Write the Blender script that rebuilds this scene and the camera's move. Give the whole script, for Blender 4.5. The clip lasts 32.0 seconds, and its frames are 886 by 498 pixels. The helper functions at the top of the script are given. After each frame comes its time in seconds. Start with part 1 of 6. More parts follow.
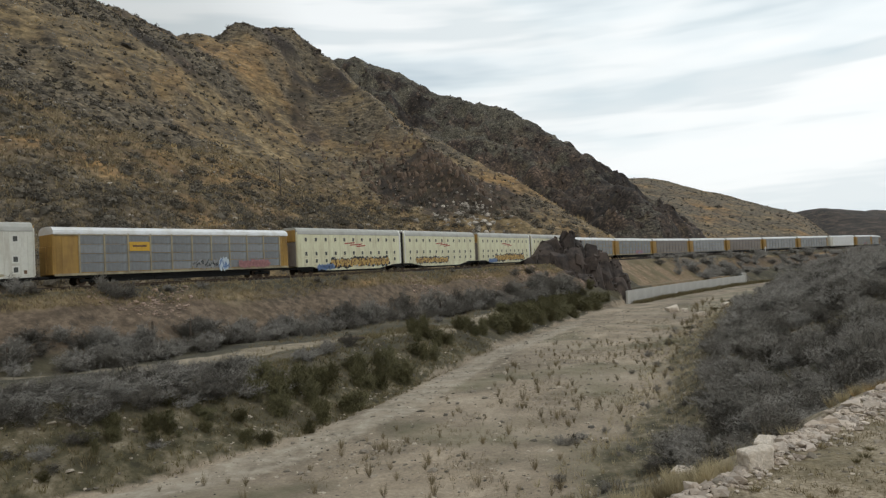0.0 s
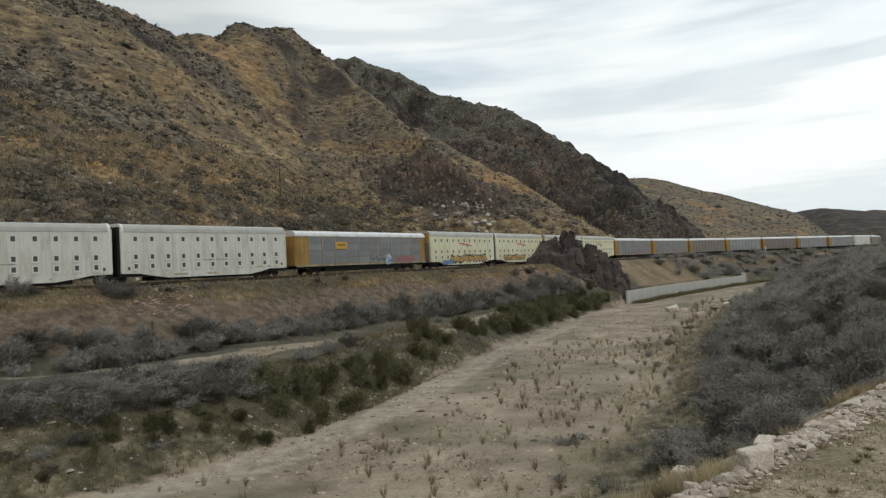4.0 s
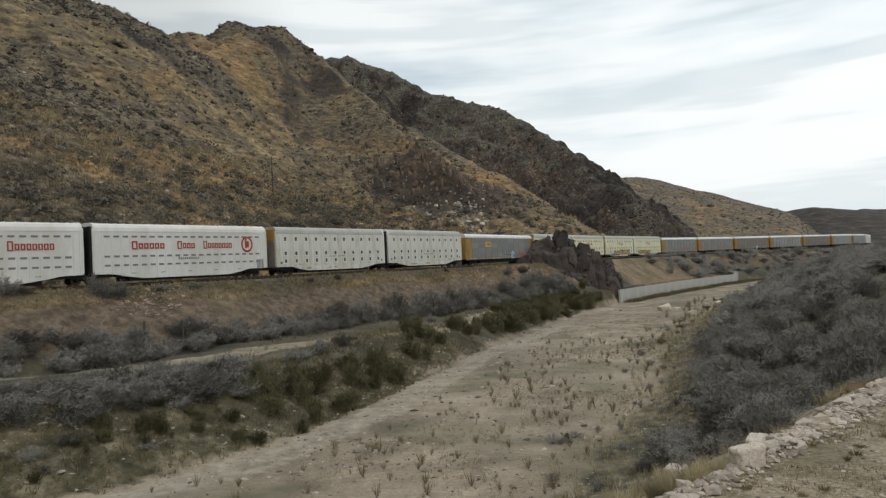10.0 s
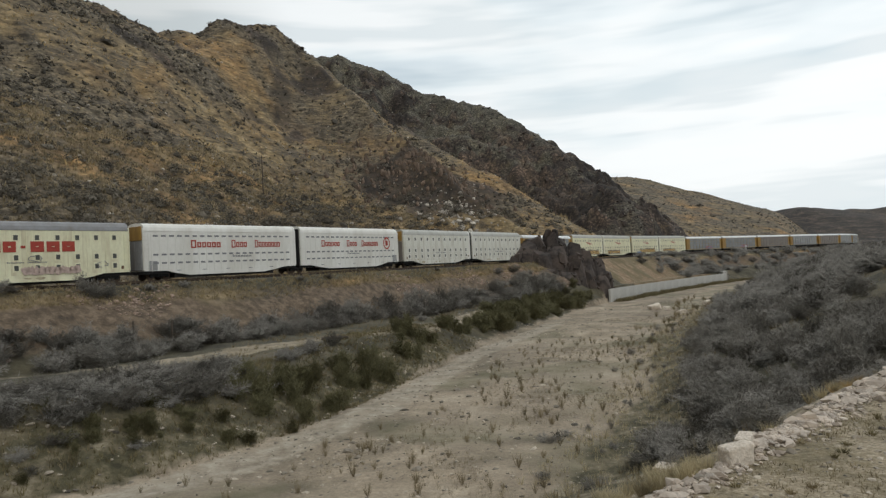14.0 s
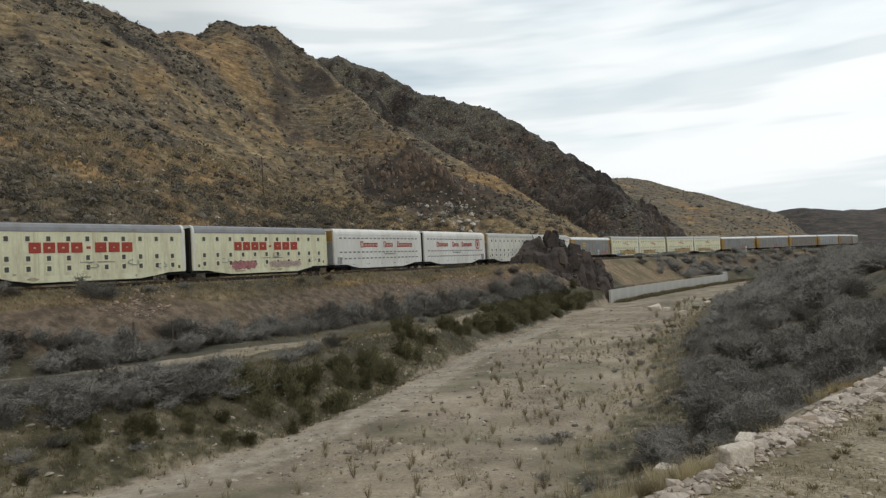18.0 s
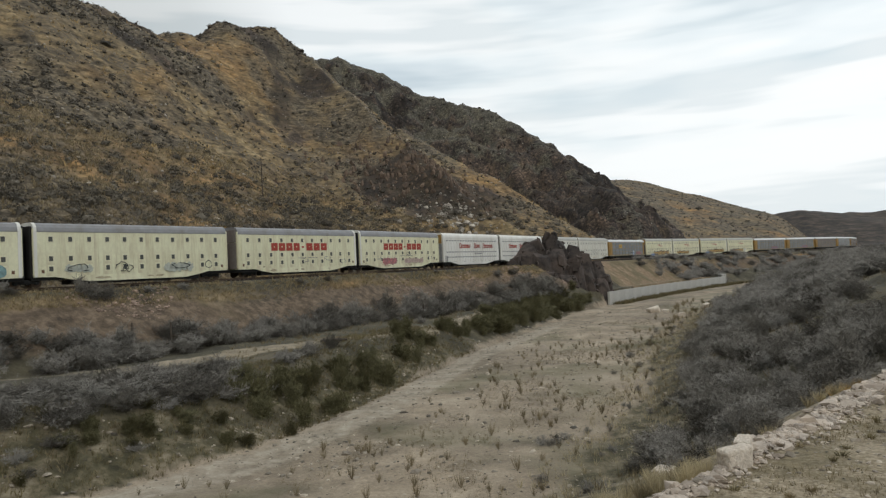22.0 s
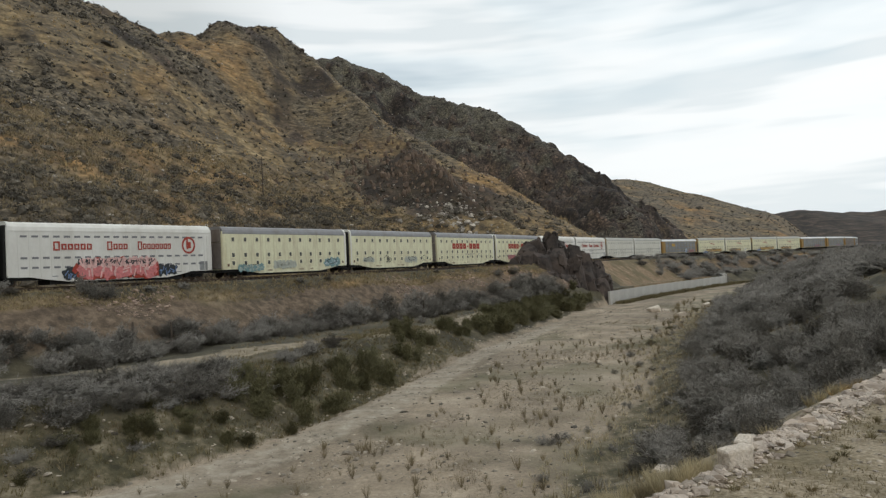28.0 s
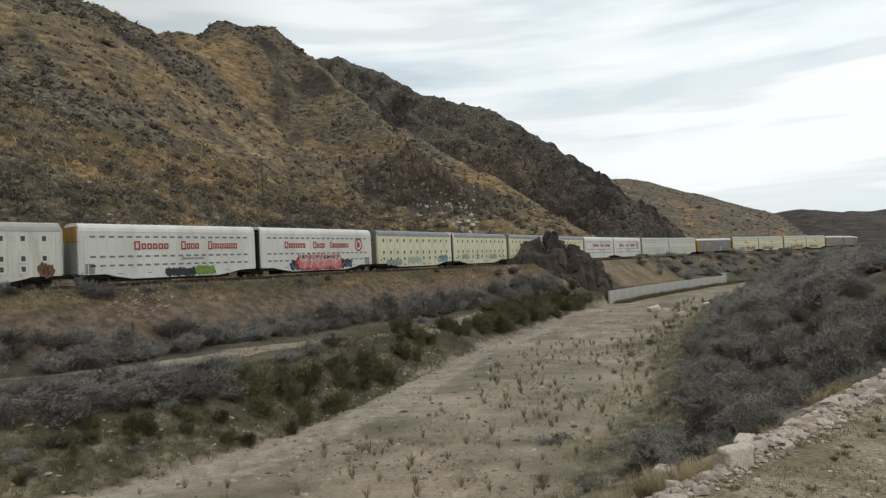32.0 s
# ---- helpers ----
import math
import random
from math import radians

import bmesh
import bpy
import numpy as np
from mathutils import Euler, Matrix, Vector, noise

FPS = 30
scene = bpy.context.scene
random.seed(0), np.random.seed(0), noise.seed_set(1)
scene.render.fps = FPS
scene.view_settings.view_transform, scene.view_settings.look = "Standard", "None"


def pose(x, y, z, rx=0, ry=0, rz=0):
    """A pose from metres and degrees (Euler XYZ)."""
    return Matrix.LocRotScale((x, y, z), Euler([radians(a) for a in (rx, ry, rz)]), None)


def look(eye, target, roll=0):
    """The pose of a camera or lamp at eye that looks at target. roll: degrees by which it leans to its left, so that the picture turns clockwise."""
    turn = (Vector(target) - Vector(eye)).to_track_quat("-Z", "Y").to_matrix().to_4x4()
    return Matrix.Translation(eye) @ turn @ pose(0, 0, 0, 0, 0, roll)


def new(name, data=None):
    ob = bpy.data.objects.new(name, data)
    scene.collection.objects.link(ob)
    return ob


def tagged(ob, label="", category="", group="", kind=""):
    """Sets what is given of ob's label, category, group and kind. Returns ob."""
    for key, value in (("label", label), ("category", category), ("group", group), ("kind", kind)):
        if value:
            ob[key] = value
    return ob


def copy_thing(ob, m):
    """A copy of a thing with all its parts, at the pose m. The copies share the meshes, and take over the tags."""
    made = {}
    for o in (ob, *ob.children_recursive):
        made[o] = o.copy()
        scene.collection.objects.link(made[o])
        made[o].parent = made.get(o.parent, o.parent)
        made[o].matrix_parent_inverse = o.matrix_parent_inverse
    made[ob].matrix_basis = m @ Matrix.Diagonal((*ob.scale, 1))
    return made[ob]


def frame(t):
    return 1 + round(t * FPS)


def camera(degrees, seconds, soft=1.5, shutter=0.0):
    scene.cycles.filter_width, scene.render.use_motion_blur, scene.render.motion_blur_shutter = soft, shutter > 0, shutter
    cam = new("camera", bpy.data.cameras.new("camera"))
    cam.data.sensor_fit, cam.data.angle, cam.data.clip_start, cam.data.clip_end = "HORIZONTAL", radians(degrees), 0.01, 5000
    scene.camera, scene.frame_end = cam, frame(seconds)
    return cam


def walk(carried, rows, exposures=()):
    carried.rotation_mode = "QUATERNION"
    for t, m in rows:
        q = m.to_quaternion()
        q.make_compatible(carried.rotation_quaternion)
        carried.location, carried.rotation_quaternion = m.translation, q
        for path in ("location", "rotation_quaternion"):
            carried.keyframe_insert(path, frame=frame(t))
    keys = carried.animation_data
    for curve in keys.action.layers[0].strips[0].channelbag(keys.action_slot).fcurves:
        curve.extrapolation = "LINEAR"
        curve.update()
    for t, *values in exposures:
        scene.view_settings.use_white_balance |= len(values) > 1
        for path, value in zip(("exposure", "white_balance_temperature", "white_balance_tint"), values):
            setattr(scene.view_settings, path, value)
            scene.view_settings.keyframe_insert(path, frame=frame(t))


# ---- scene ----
# The eye stands at the origin; z = 0 is the height of the lens.
LENS, TILT, LEAN = 66.33, 1.171, -3.084
cam = camera(LENS, 32.0, soft=1.3)

# seconds, turn to the left, tilt up, lean against the first pose (degrees)
SWAY = [(0, 0, 0, 0), (8.0, 0, 0, 0), (8.5, -.06, -.02, -.02), (9.0, -.1, -.07, -.05), (9.5, -.12, -.06, -.05),
        (10.0, -.58, -.09, -.08), (10.5, -.67, -.06, -.06), (11.0, -.9, -.05, -.045), (11.5, -1.09, -.06, -.04),
        (12.0, -1.14, -.1, -.03), (12.5, -1.34, -.15, -.05), (13.0, -1.37, -.155, -.07), (14.0, -1.355, -.19, -.07),
        (14.5, -1.355, -.16, -.08), (16.5, -1.37, -.095, -.04), (18.0, -1.345, -.105, -.1), (18.5, -1.33, -.05, 0),
        (19.0, -1.39, -.03, -.06), (19.5, -1.37, 0, .02), (20.0, -1.4, -.06, .02), (20.5, -1.46, .12, .19),
        (21.0, -1.47, .065, .14), (21.5, -1.445, .012, .055), (23.0, -1.43, .008, .04), (24.0, -1.41, -.01, .035),
        (25.0, -1.392, .02, 0), (25.5, -1.398, -.027, .02), (27.5, -1.4, -.05, .02), (28.0, -1.39, -.025, .06),
        (29.0, -1.402, -.049, .01), (30.0, -1.4, -.045, .05), (30.5, -1.4, -.08, 0), (31.0, -1.395, -.05, .01),
        (32.0, -1.396, -.055, .013)]


def view(turn, up, lean):
    a, b = radians(-turn), radians(TILT + up)
    return look((0, 0, 0), (math.sin(a) * math.cos(b), math.cos(a) * math.cos(b), math.sin(b)), LEAN + lean)


walk(cam, [(t, view(a, b, c)) for t, a, b, c in SWAY])

# ---------------------------------------------------------------- light
SUN_AZ, SUN_EL = radians(165), radians(48)      # clockwise from +y
THIN_AZ, THIN_EL = radians(48), radians(30)     # where the cloud is thinnest
world = bpy.data.worlds.new("sky")
scene.world = world
world.use_nodes = True
wt = world.node_tree
wt.nodes.clear()


def node(tree, kind, **given):
    n = tree.nodes.new(kind)
    for k, v in given.items():
        if k in n.inputs:
            n.inputs[k].default_value = v
    return n


def ramp(tree, fac, stops):
    n = tree.nodes.new("ShaderNodeValToRGB")
    n.color_ramp.elements[0].position, n.color_ramp.elements[1].position = stops[0][0], stops[-1][0]
    n.color_ramp.elements[0].color, n.color_ramp.elements[1].color = (*stops[0][1], 1), (*stops[-1][1], 1)
    for pos, col in stops[1:-1]:
        n.color_ramp.elements.new(pos).color = (*col, 1)
    tree.links.new(fac, n.inputs["Fac"])
    return n.outputs["Color"]


def mix(tree, fac, a, b, blend="MIX"):
    n = tree.nodes.new("ShaderNodeMix")
    n.data_type, n.blend_type = "RGBA", blend
    for sock, v in ((n.inputs[0], fac), (n.inputs[6], a), (n.inputs[7], b)):
        if isinstance(v, (int, float)):
            sock.default_value = v
        elif isinstance(v, tuple):
            sock.default_value = (*v, 1)
        else:
            tree.links.new(v, sock)
    return n.outputs[2]


def math_node(tree, op, a, b=0.0, clamp=False):
    n = tree.nodes.new("ShaderNodeMath")
    n.operation, n.use_clamp = op, clamp
    for sock, v in ((n.inputs[0], a), (n.inputs[1], b)):
        if isinstance(v, (int, float)):
            sock.default_value = v
        else:
            tree.links.new(v, sock)
    return n.outputs[0]


def noise_tex(tree, vec, scale, detail=4.0, rough=0.55, stretch=None):
    if stretch:
        m = tree.nodes.new("ShaderNodeMapping")
        m.inputs["Scale"].default_value = stretch
        tree.links.new(vec, m.inputs["Vector"])
        vec = m.outputs[0]
    n = node(tree, "ShaderNodeTexNoise", Scale=scale, Detail=detail, Roughness=rough)
    tree.links.new(vec, n.inputs["Vector"])
    return n.outputs["Fac"]


# overcast: a hazy blue sky under a broken sheet of stretched cloud
sky = wt.nodes.new("ShaderNodeTexSky")
sky.sky_type, sky.sun_disc = "NISHITA", False
sky.sun_elevation, sky.sun_rotation = SUN_EL, SUN_AZ
sky.air_density, sky.dust_density = 1.2, 3.0
coord = wt.nodes.new("ShaderNodeTexCoord").outputs["Generated"]
blue = mix(wt, 1.0, sky.outputs["Color"], (0.13, 0.13, 0.13), "MULTIPLY")
cover = noise_tex(wt, coord, 1.7, 4, 0.5, (1.0, 1.0, 5.0))
wisps = noise_tex(wt, coord, 3.4, 3, 0.5, (0.8, 0.8, 7.0))
cloud = ramp(wt, cover, [(0.36, (0.66, 0.75, 0.8)), (0.46, (0.89, 0.96, 0.985)), (0.54, (1.0, 1.03, 1.035))])
cloud = mix(wt, 0.3, cloud, ramp(wt, wisps, [(0.4, (0.45, 0.56, 0.62)), (0.5, (1.0, 1.0, 1.0)), (0.6, (1.06, 1.06, 1.06))]), "MULTIPLY")
amount = ramp(wt, cover, [(0.2, (0.75,) * 3), (0.5, (0.97,) * 3)])
# the cloud is thin and white down the valley, dense and grey away from it
dot = wt.nodes.new("ShaderNodeVectorMath")
dot.operation = "DOT_PRODUCT"
dot.inputs[1].default_value = (math.sin(THIN_AZ) * math.cos(THIN_EL), math.cos(THIN_AZ) * math.cos(THIN_EL), math.sin(THIN_EL))
wt.links.new(coord, dot.inputs[0])
cloud = mix(wt, 1.0, cloud, ramp(wt, dot.outputs["Value"], [(0.0, (0.44, 0.44, 0.425)), (0.5, (0.72, 0.735, 0.735)), (0.6, (0.95, 0.96, 0.965)), (0.75, (1.0, 1.005, 1.005)), (0.93, (1.06, 1.06, 1.06))]), "MULTIPLY")
back = node(wt, "ShaderNodeBackground", Strength=1.0)
wt.links.new(mix(wt, amount, blue, cloud), back.inputs["Color"])
wt.links.new(back.outputs[0], wt.nodes.new("ShaderNodeOutputWorld").inputs["Surface"])

sun = new("sun", bpy.data.lights.new("sun", "SUN"))
sun.data.energy, sun.data.angle, sun.data.color = 0.85, radians(20), (0.98, 0.965, 0.92)
away = Vector((math.sin(SUN_AZ) * math.cos(SUN_EL), math.cos(SUN_AZ) * math.cos(SUN_EL), math.sin(SUN_EL)))
sun.matrix_world = look(away * 300, (0, 0, 0))
scene.view_settings.exposure = -0.08

# ---------------------------------------------------------------- materials


def material(name, colour, rough=0.85, metal=0.0, grain=0.0, scale=3.0, dirt=None, dirt_scale=0.7, bump=0.0, vary=0.0, streaks=False):
    """Plain paint, metal, stone or leaf with grain, dirt of a second scale, relief and object-to-object variation."""
    m = bpy.data.materials.new(name)
    m.use_nodes = True
    t = m.node_tree
    bsdf = t.nodes["Principled BSDF"]
    vec = t.nodes.new("ShaderNodeTexCoord").outputs["Object"]
    col = colour
    fine = noise_tex(t, vec, scale, 5, 0.6)
    if grain:
        lo, hi = tuple(c * (1 - grain) for c in colour), tuple(min(1, c * (1 + grain)) for c in colour)
        col = ramp(t, fine, [(0.3, lo), (0.7, hi)])
    if dirt:
        wide = noise_tex(t, vec, dirt_scale, 6, 0.65, (1, 1, 0.25) if streaks else None)
        col = mix(t, ramp(t, wide, [(0.42, (0, 0, 0)), (0.7, (0.75,) * 3)]), col, dirt)
    if vary:
        info = t.nodes.new("ShaderNodeObjectInfo").outputs["Random"]
        isl = t.nodes.new("ShaderNodeNewGeometry").outputs["Random Per Island"]
        both = math_node(t, "FRACT", math_node(t, "ADD", info, isl))
        col = mix(t, 1.0, col, ramp(t, both, [(0, (1 - vary,) * 3), (1, (1 + vary,) * 3)]), "MULTIPLY")
    if isinstance(col, tuple):
        bsdf.inputs["Base Color"].default_value = (*col, 1)
    else:
        t.links.new(col, bsdf.inputs["Base Color"])
    bsdf.inputs["Roughness"].default_value, bsdf.inputs["Metallic"].default_value = rough, metal
    if bump:
        b = node(t, "ShaderNodeBump", Strength=bump, Distance=0.05)
        t.links.new(fine, b.inputs["Height"])
        t.links.new(b.outputs[0], bsdf.inputs["Normal"])
    return m


RUST = (0.16, 0.09, 0.05)
MAT = {
    "cream": material("cream_paint", (0.79, 0.77, 0.55), 0.55, grain=0.06, dirt=(0.5, 0.42, 0.27), dirt_scale=0.8, streaks=True),
    "white": material("white_paint", (0.72, 0.71, 0.64), 0.55, grain=0.06, dirt=(0.42, 0.37, 0.29), dirt_scale=0.8, streaks=True),
    "bright": material("bright_white_paint", (0.78, 0.765, 0.72), 0.5, grain=0.04, dirt=(0.58, 0.55, 0.49), dirt_scale=0.4, streaks=True),
    "roof_grey": material("grey_roof_metal", (0.27, 0.27, 0.28), 0.5, 0.3, grain=0.12, scale=1.2, dirt=(0.2, 0.18, 0.16)),
    "spur_rock": material("brown_spur_rock", (0.15, 0.108, 0.08), 0.95, grain=0.4, scale=0.6, vary=0.45),
    "roof_pale": material("pale_roof_metal", (0.46, 0.455, 0.42), 0.55, 0.1, grain=0.08, scale=1.2, dirt=(0.34, 0.32, 0.28)),
    "trim": material("fresh_white_paint", (0.71, 0.7, 0.635), 0.5, grain=0.04),
    "tuft": material("grey_gold_grass", (0.27, 0.215, 0.13), 0.95, grain=0.3, scale=0.08, vary=0.45),
    "roof_white": material("white_roof_metal", (0.78, 0.79, 0.8), 0.45, 0.2, grain=0.05, scale=1.2, dirt=(0.6, 0.57, 0.52)),
    "panel_grey": material("galvanised_panel", (0.25, 0.265, 0.275), 0.55, 0.1, grain=0.15, scale=2.0, dirt=(0.17, 0.14, 0.12), vary=0.12, streaks=True),
    "panel_pale": material("pale_galvanised_panel", (0.33, 0.34, 0.345), 0.55, 0.1, grain=0.15, scale=2.0, dirt=(0.2, 0.18, 0.16), vary=0.12, streaks=True),
    "panel_brown": material("brown_stained_panel", (0.24, 0.215, 0.195), 0.6, 0.1, grain=0.15, scale=2.0, dirt=(0.14, 0.1, 0.08), vary=0.1, streaks=True),
    "yellow": material("ochre_paint", (0.42, 0.255, 0.065), 0.55, grain=0.12, scale=2.0, dirt=(0.2, 0.11, 0.04), streaks=True),
    "ochre_dull": material("dull_ochre_paint", (0.41, 0.35, 0.23), 0.6, grain=0.15, scale=2.0, dirt=(0.16, 0.12, 0.08), streaks=True),
    "plate": material("yellow_plate", (0.62, 0.36, 0.04), 0.5, grain=0.1),
    "black": material("black_underframe", (0.012, 0.011, 0.01), 0.8, grain=0.3),
    "steel": material("wheel_steel", (0.1, 0.07, 0.05), 0.5, 0.8, grain=0.2),
    "hole": material("vent_inside_shade", (0.075, 0.077, 0.07), 0.7, grain=0.2),
    "seam": material("grey_slot", (0.2, 0.2, 0.21), 0.6, grain=0.1),
    "red": material("red_lettering", (0.38, 0.05, 0.03), 0.6, grain=0.15),
    "rust": material("rust_brown", RUST, 0.8, grain=0.3),
    "pink_pale": material("pale_pink_spray_paint", (0.72, 0.45, 0.42), 0.6, grain=0.25, scale=4),
    "pink": material("pink_spray_paint", (0.62, 0.2, 0.2), 0.6, grain=0.25, scale=4),
    "blue": material("blue_spray_paint", (0.16, 0.24, 0.42), 0.6, grain=0.25, scale=4),
    "teal": material("teal_spray_paint", (0.2, 0.33, 0.34), 0.6, grain=0.3, scale=3),
    "ink": material("black_spray_paint", (0.03, 0.035, 0.04), 0.6, grain=0.3, scale=4),
    "lime": material("lime_spray_paint", (0.2, 0.3, 0.06), 0.6, grain=0.3, scale=4),
    "grime": material("sill_grime", (0.42, 0.36, 0.24), 0.8, grain=0.3, scale=3),
    "moss": material("dark_green_spray_paint", (0.035, 0.075, 0.035), 0.6, grain=0.3, scale=4),
    "gold": material("gold_spray_paint", (0.55, 0.36, 0.12), 0.6, grain=0.3, scale=4),
    "violet": material("mauve_spray_paint", (0.36, 0.17, 0.17), 0.6, grain=0.3, scale=4),
    "fog": material("pale_grey_spray_paint", (0.46, 0.48, 0.42), 0.6, grain=0.2, scale=3),
    "mauve_pale": material("faded_mauve_spray_paint", (0.5, 0.38, 0.33), 0.6, grain=0.25, scale=3),
    "silver": material("silver_spray_paint", (0.55, 0.62, 0.68), 0.5, grain=0.15, scale=4),
    "twig": material("grey_twig", (0.232, 0.216, 0.19), 0.95, grain=0.25, scale=6, vary=0.3),
    # grey_twig lightened for the thickets, to make up for their self-shading
    "twig_pale": material("pale_grey_twig", (0.25, 0.233, 0.208), 0.95, grain=0.25, scale=6, vary=0.3),
    # half as bright as grey_twig: shade inside and between shrubs, put into the colour
    "twig_dark": material("shaded_twig", (0.115, 0.104, 0.088), 0.95, grain=0.25, scale=6, vary=0.3),
    "green": material("olive_foliage", (0.125, 0.114, 0.054), 0.9, grain=0.3, scale=5, vary=0.35),
    "scrub": material("hillside_scrub", (0.088, 0.077, 0.062), 0.95, grain=0.3, scale=0.6, vary=0.6),
    "scrub_near": material("lower_slope_scrub", (0.125, 0.109, 0.085), 0.95, grain=0.3, scale=1.5, vary=0.5),
    "scrub_olive": material("olive_scrub", (0.085, 0.078, 0.054), 0.95, grain=0.3, scale=0.6, vary=0.5),
    "green_grass": material("olive_grass", (0.168, 0.14, 0.071), 0.95, grain=0.3, scale=0.4, vary=0.35),
    "gold_grass": material("golden_grass", (0.42, 0.295, 0.135), 0.95, grain=0.3, scale=0.05, vary=0.4),
    "boulder": material("pale_boulder", (0.7, 0.62, 0.53), 0.9, grain=0.15, scale=4, dirt=(0.45, 0.36, 0.27), dirt_scale=2.5, bump=0.5),
    "pale_tuft": material("bleached_grass", (0.44, 0.375, 0.24), 0.95, grain=0.25, scale=0.8, vary=0.35),
    "straw": material("dry_grass", (0.3, 0.237, 0.132), 0.95, grain=0.25, scale=0.5, vary=0.35),
    "weed": material("dry_weed", (0.23, 0.185, 0.11), 0.95, grain=0.25, scale=3, vary=0.3),
    "pale_stone": material("pale_limestone", (0.5, 0.43, 0.365), 0.9, grain=0.25, scale=6, dirt=(0.33, 0.25, 0.18), dirt_scale=2.0, bump=0.6, vary=0.3),
    "hill_stone": material("hillside_stone", (0.4, 0.36, 0.31), 0.95, grain=0.25, scale=1.5, vary=0.4),
    "wash_stone": material("wash_stone", (0.29, 0.25, 0.2), 0.95, grain=0.25, scale=4, vary=0.75),
    "red_stone": material("reddish_stone", (0.32, 0.235, 0.185), 0.95, grain=0.25, scale=2, vary=0.4),
    "dark_rock": material("dark_volcanic_rock", (0.046, 0.037, 0.033), 0.95, grain=0.65, scale=0.9, dirt=(0.125, 0.093, 0.076), dirt_scale=0.3, bump=0.9, vary=0.45),
    "concrete": material("weathered_concrete", (0.5, 0.49, 0.46), 0.9, grain=0.1, scale=1.5, dirt=(0.33, 0.31, 0.28), dirt_scale=0.3, streaks=True, bump=0.3),
    "timber": material("weathered_timber", (0.09, 0.07, 0.055), 0.95, grain=0.3, scale=8),
    # dark stone, coloured darker still for the train's shadow on the bed
    "ballast": material("ballast_stone", (0.04, 0.034, 0.03), 0.95, grain=0.45, scale=9, dirt=(0.06, 0.05, 0.042), dirt_scale=0.5, bump=0.8),
    "post_white": material("white_post_paint", (0.75, 0.75, 0.72), 0.6, grain=0.1),
}


def ground_material():
    m = bpy.data.materials.new("desert_ground")
    m.use_nodes = True
    t = m.node_tree
    bsdf = t.nodes["Principled BSDF"]
    vec = t.nodes.new("ShaderNodeTexCoord").outputs["Object"]

    def attr(name):
        n = t.nodes.new("ShaderNodeAttribute")
        n.attribute_name = name
        return n.outputs["Fac"]

    broad = noise_tex(t, vec, 0.022, 5, 0.6)
    mid = noise_tex(t, vec, 0.16, 6, 0.65)
    fine = noise_tex(t, vec, 1.1, 6, 0.7)
    grit = noise_tex(t, vec, 6.0, 4, 0.7)
    grass = ramp(t, mid, [(0.36, (0.085, 0.066, 0.044)), (0.45, (0.17, 0.125, 0.07)), (0.54, (0.26, 0.188, 0.098)), (0.66, (0.34, 0.265, 0.155))])
    grass = mix(t, ramp(t, broad, [(0.47, (0, 0, 0)), (0.62, (0.75,) * 3)]), grass, (0.33, 0.19, 0.074))
    scrub = ramp(t, fine, [(0.3, (0.055, 0.046, 0.036)), (0.6, (0.125, 0.103, 0.076))])
    grass = mix(t, ramp(t, noise_tex(t, vec, 0.05, 6, 0.7), [(0.46, (0, 0, 0)), (0.62, (0.8,) * 3)]), grass, scrub)
    grass = mix(t, 0.8, grass, ramp(t, fine, [(0.28, (0.5,) * 3), (0.5, (0.95,) * 3), (0.72, (1.4,) * 3)]), "MULTIPLY")
    red = ramp(t, fine, [(0.32, (0.05, 0.037, 0.026)), (0.5, (0.125, 0.09, 0.06)), (0.68, (0.225, 0.165, 0.115))])
    wash = ramp(t, mid, [(0.34, (0.2, 0.165, 0.115)), (0.5, (0.335, 0.27, 0.196)), (0.66, (0.43, 0.355, 0.265))])
    wash = mix(t, 0.6, wash, ramp(t, grit, [(0.32, (0.55,) * 3), (0.55, (1.0,) * 3), (0.72, (1.35,) * 3)]), "MULTIPLY")
    wash = mix(t, 0.8, wash, ramp(t, noise_tex(t, vec, 0.07, 5, 0.6), [(0.36, (0.66,) * 3), (0.5, (1.0,) * 3), (0.64, (1.2,) * 3)]), "MULTIPLY")
    wash = mix(t, 0.5, wash, ramp(t, noise_tex(t, vec, 0.55, 6, 0.7), [(0.36, (0.6,) * 3), (0.5, (1.0,) * 3), (0.64, (1.25,) * 3)]), "MULTIPLY")
    vor = node(t, "ShaderNodeTexVoronoi", Scale=0.35)
    vor.feature = "DISTANCE_TO_EDGE"
    t.links.new(vec, vor.inputs["Vector"])
    rock = ramp(t, fine, [(0.34, (0.014, 0.012, 0.011)), (0.5, (0.058, 0.046, 0.039)), (0.66, (0.15, 0.118, 0.096))])
    rock = mix(t, 0.85, rock, ramp(t, noise_tex(t, vec, 0.07, 6, 0.7), [(0.36, (0.35,) * 3), (0.48, (0.85,) * 3), (0.62, (1.9, 1.75, 1.55))]), "MULTIPLY")
    rock = mix(t, ramp(t, vor.outputs["Distance"], [(0.0, (0.6,) * 3), (0.12, (0, 0, 0))]), rock, (0.02, 0.017, 0.016))
    rock = mix(t, ramp(t, mid, [(0.54, (0, 0, 0)), (0.68, (0.5,) * 3)]), rock, (0.14, 0.11, 0.065))
    rock = mix(t, 0.7, rock, ramp(t, noise_tex(t, vec, 0.5, 4, 0.65, (1, 1, 0.3)), [(0.35, (0.45,) * 3), (0.5, (1.0, 0.95, 0.9)), (0.66, (1.75, 1.55, 1.4))]), "MULTIPLY")
    bench = ramp(t, fine, [(0.36, (0.025, 0.022, 0.017)), (0.5, (0.082, 0.074, 0.056)), (0.64, (0.2, 0.178, 0.135))])
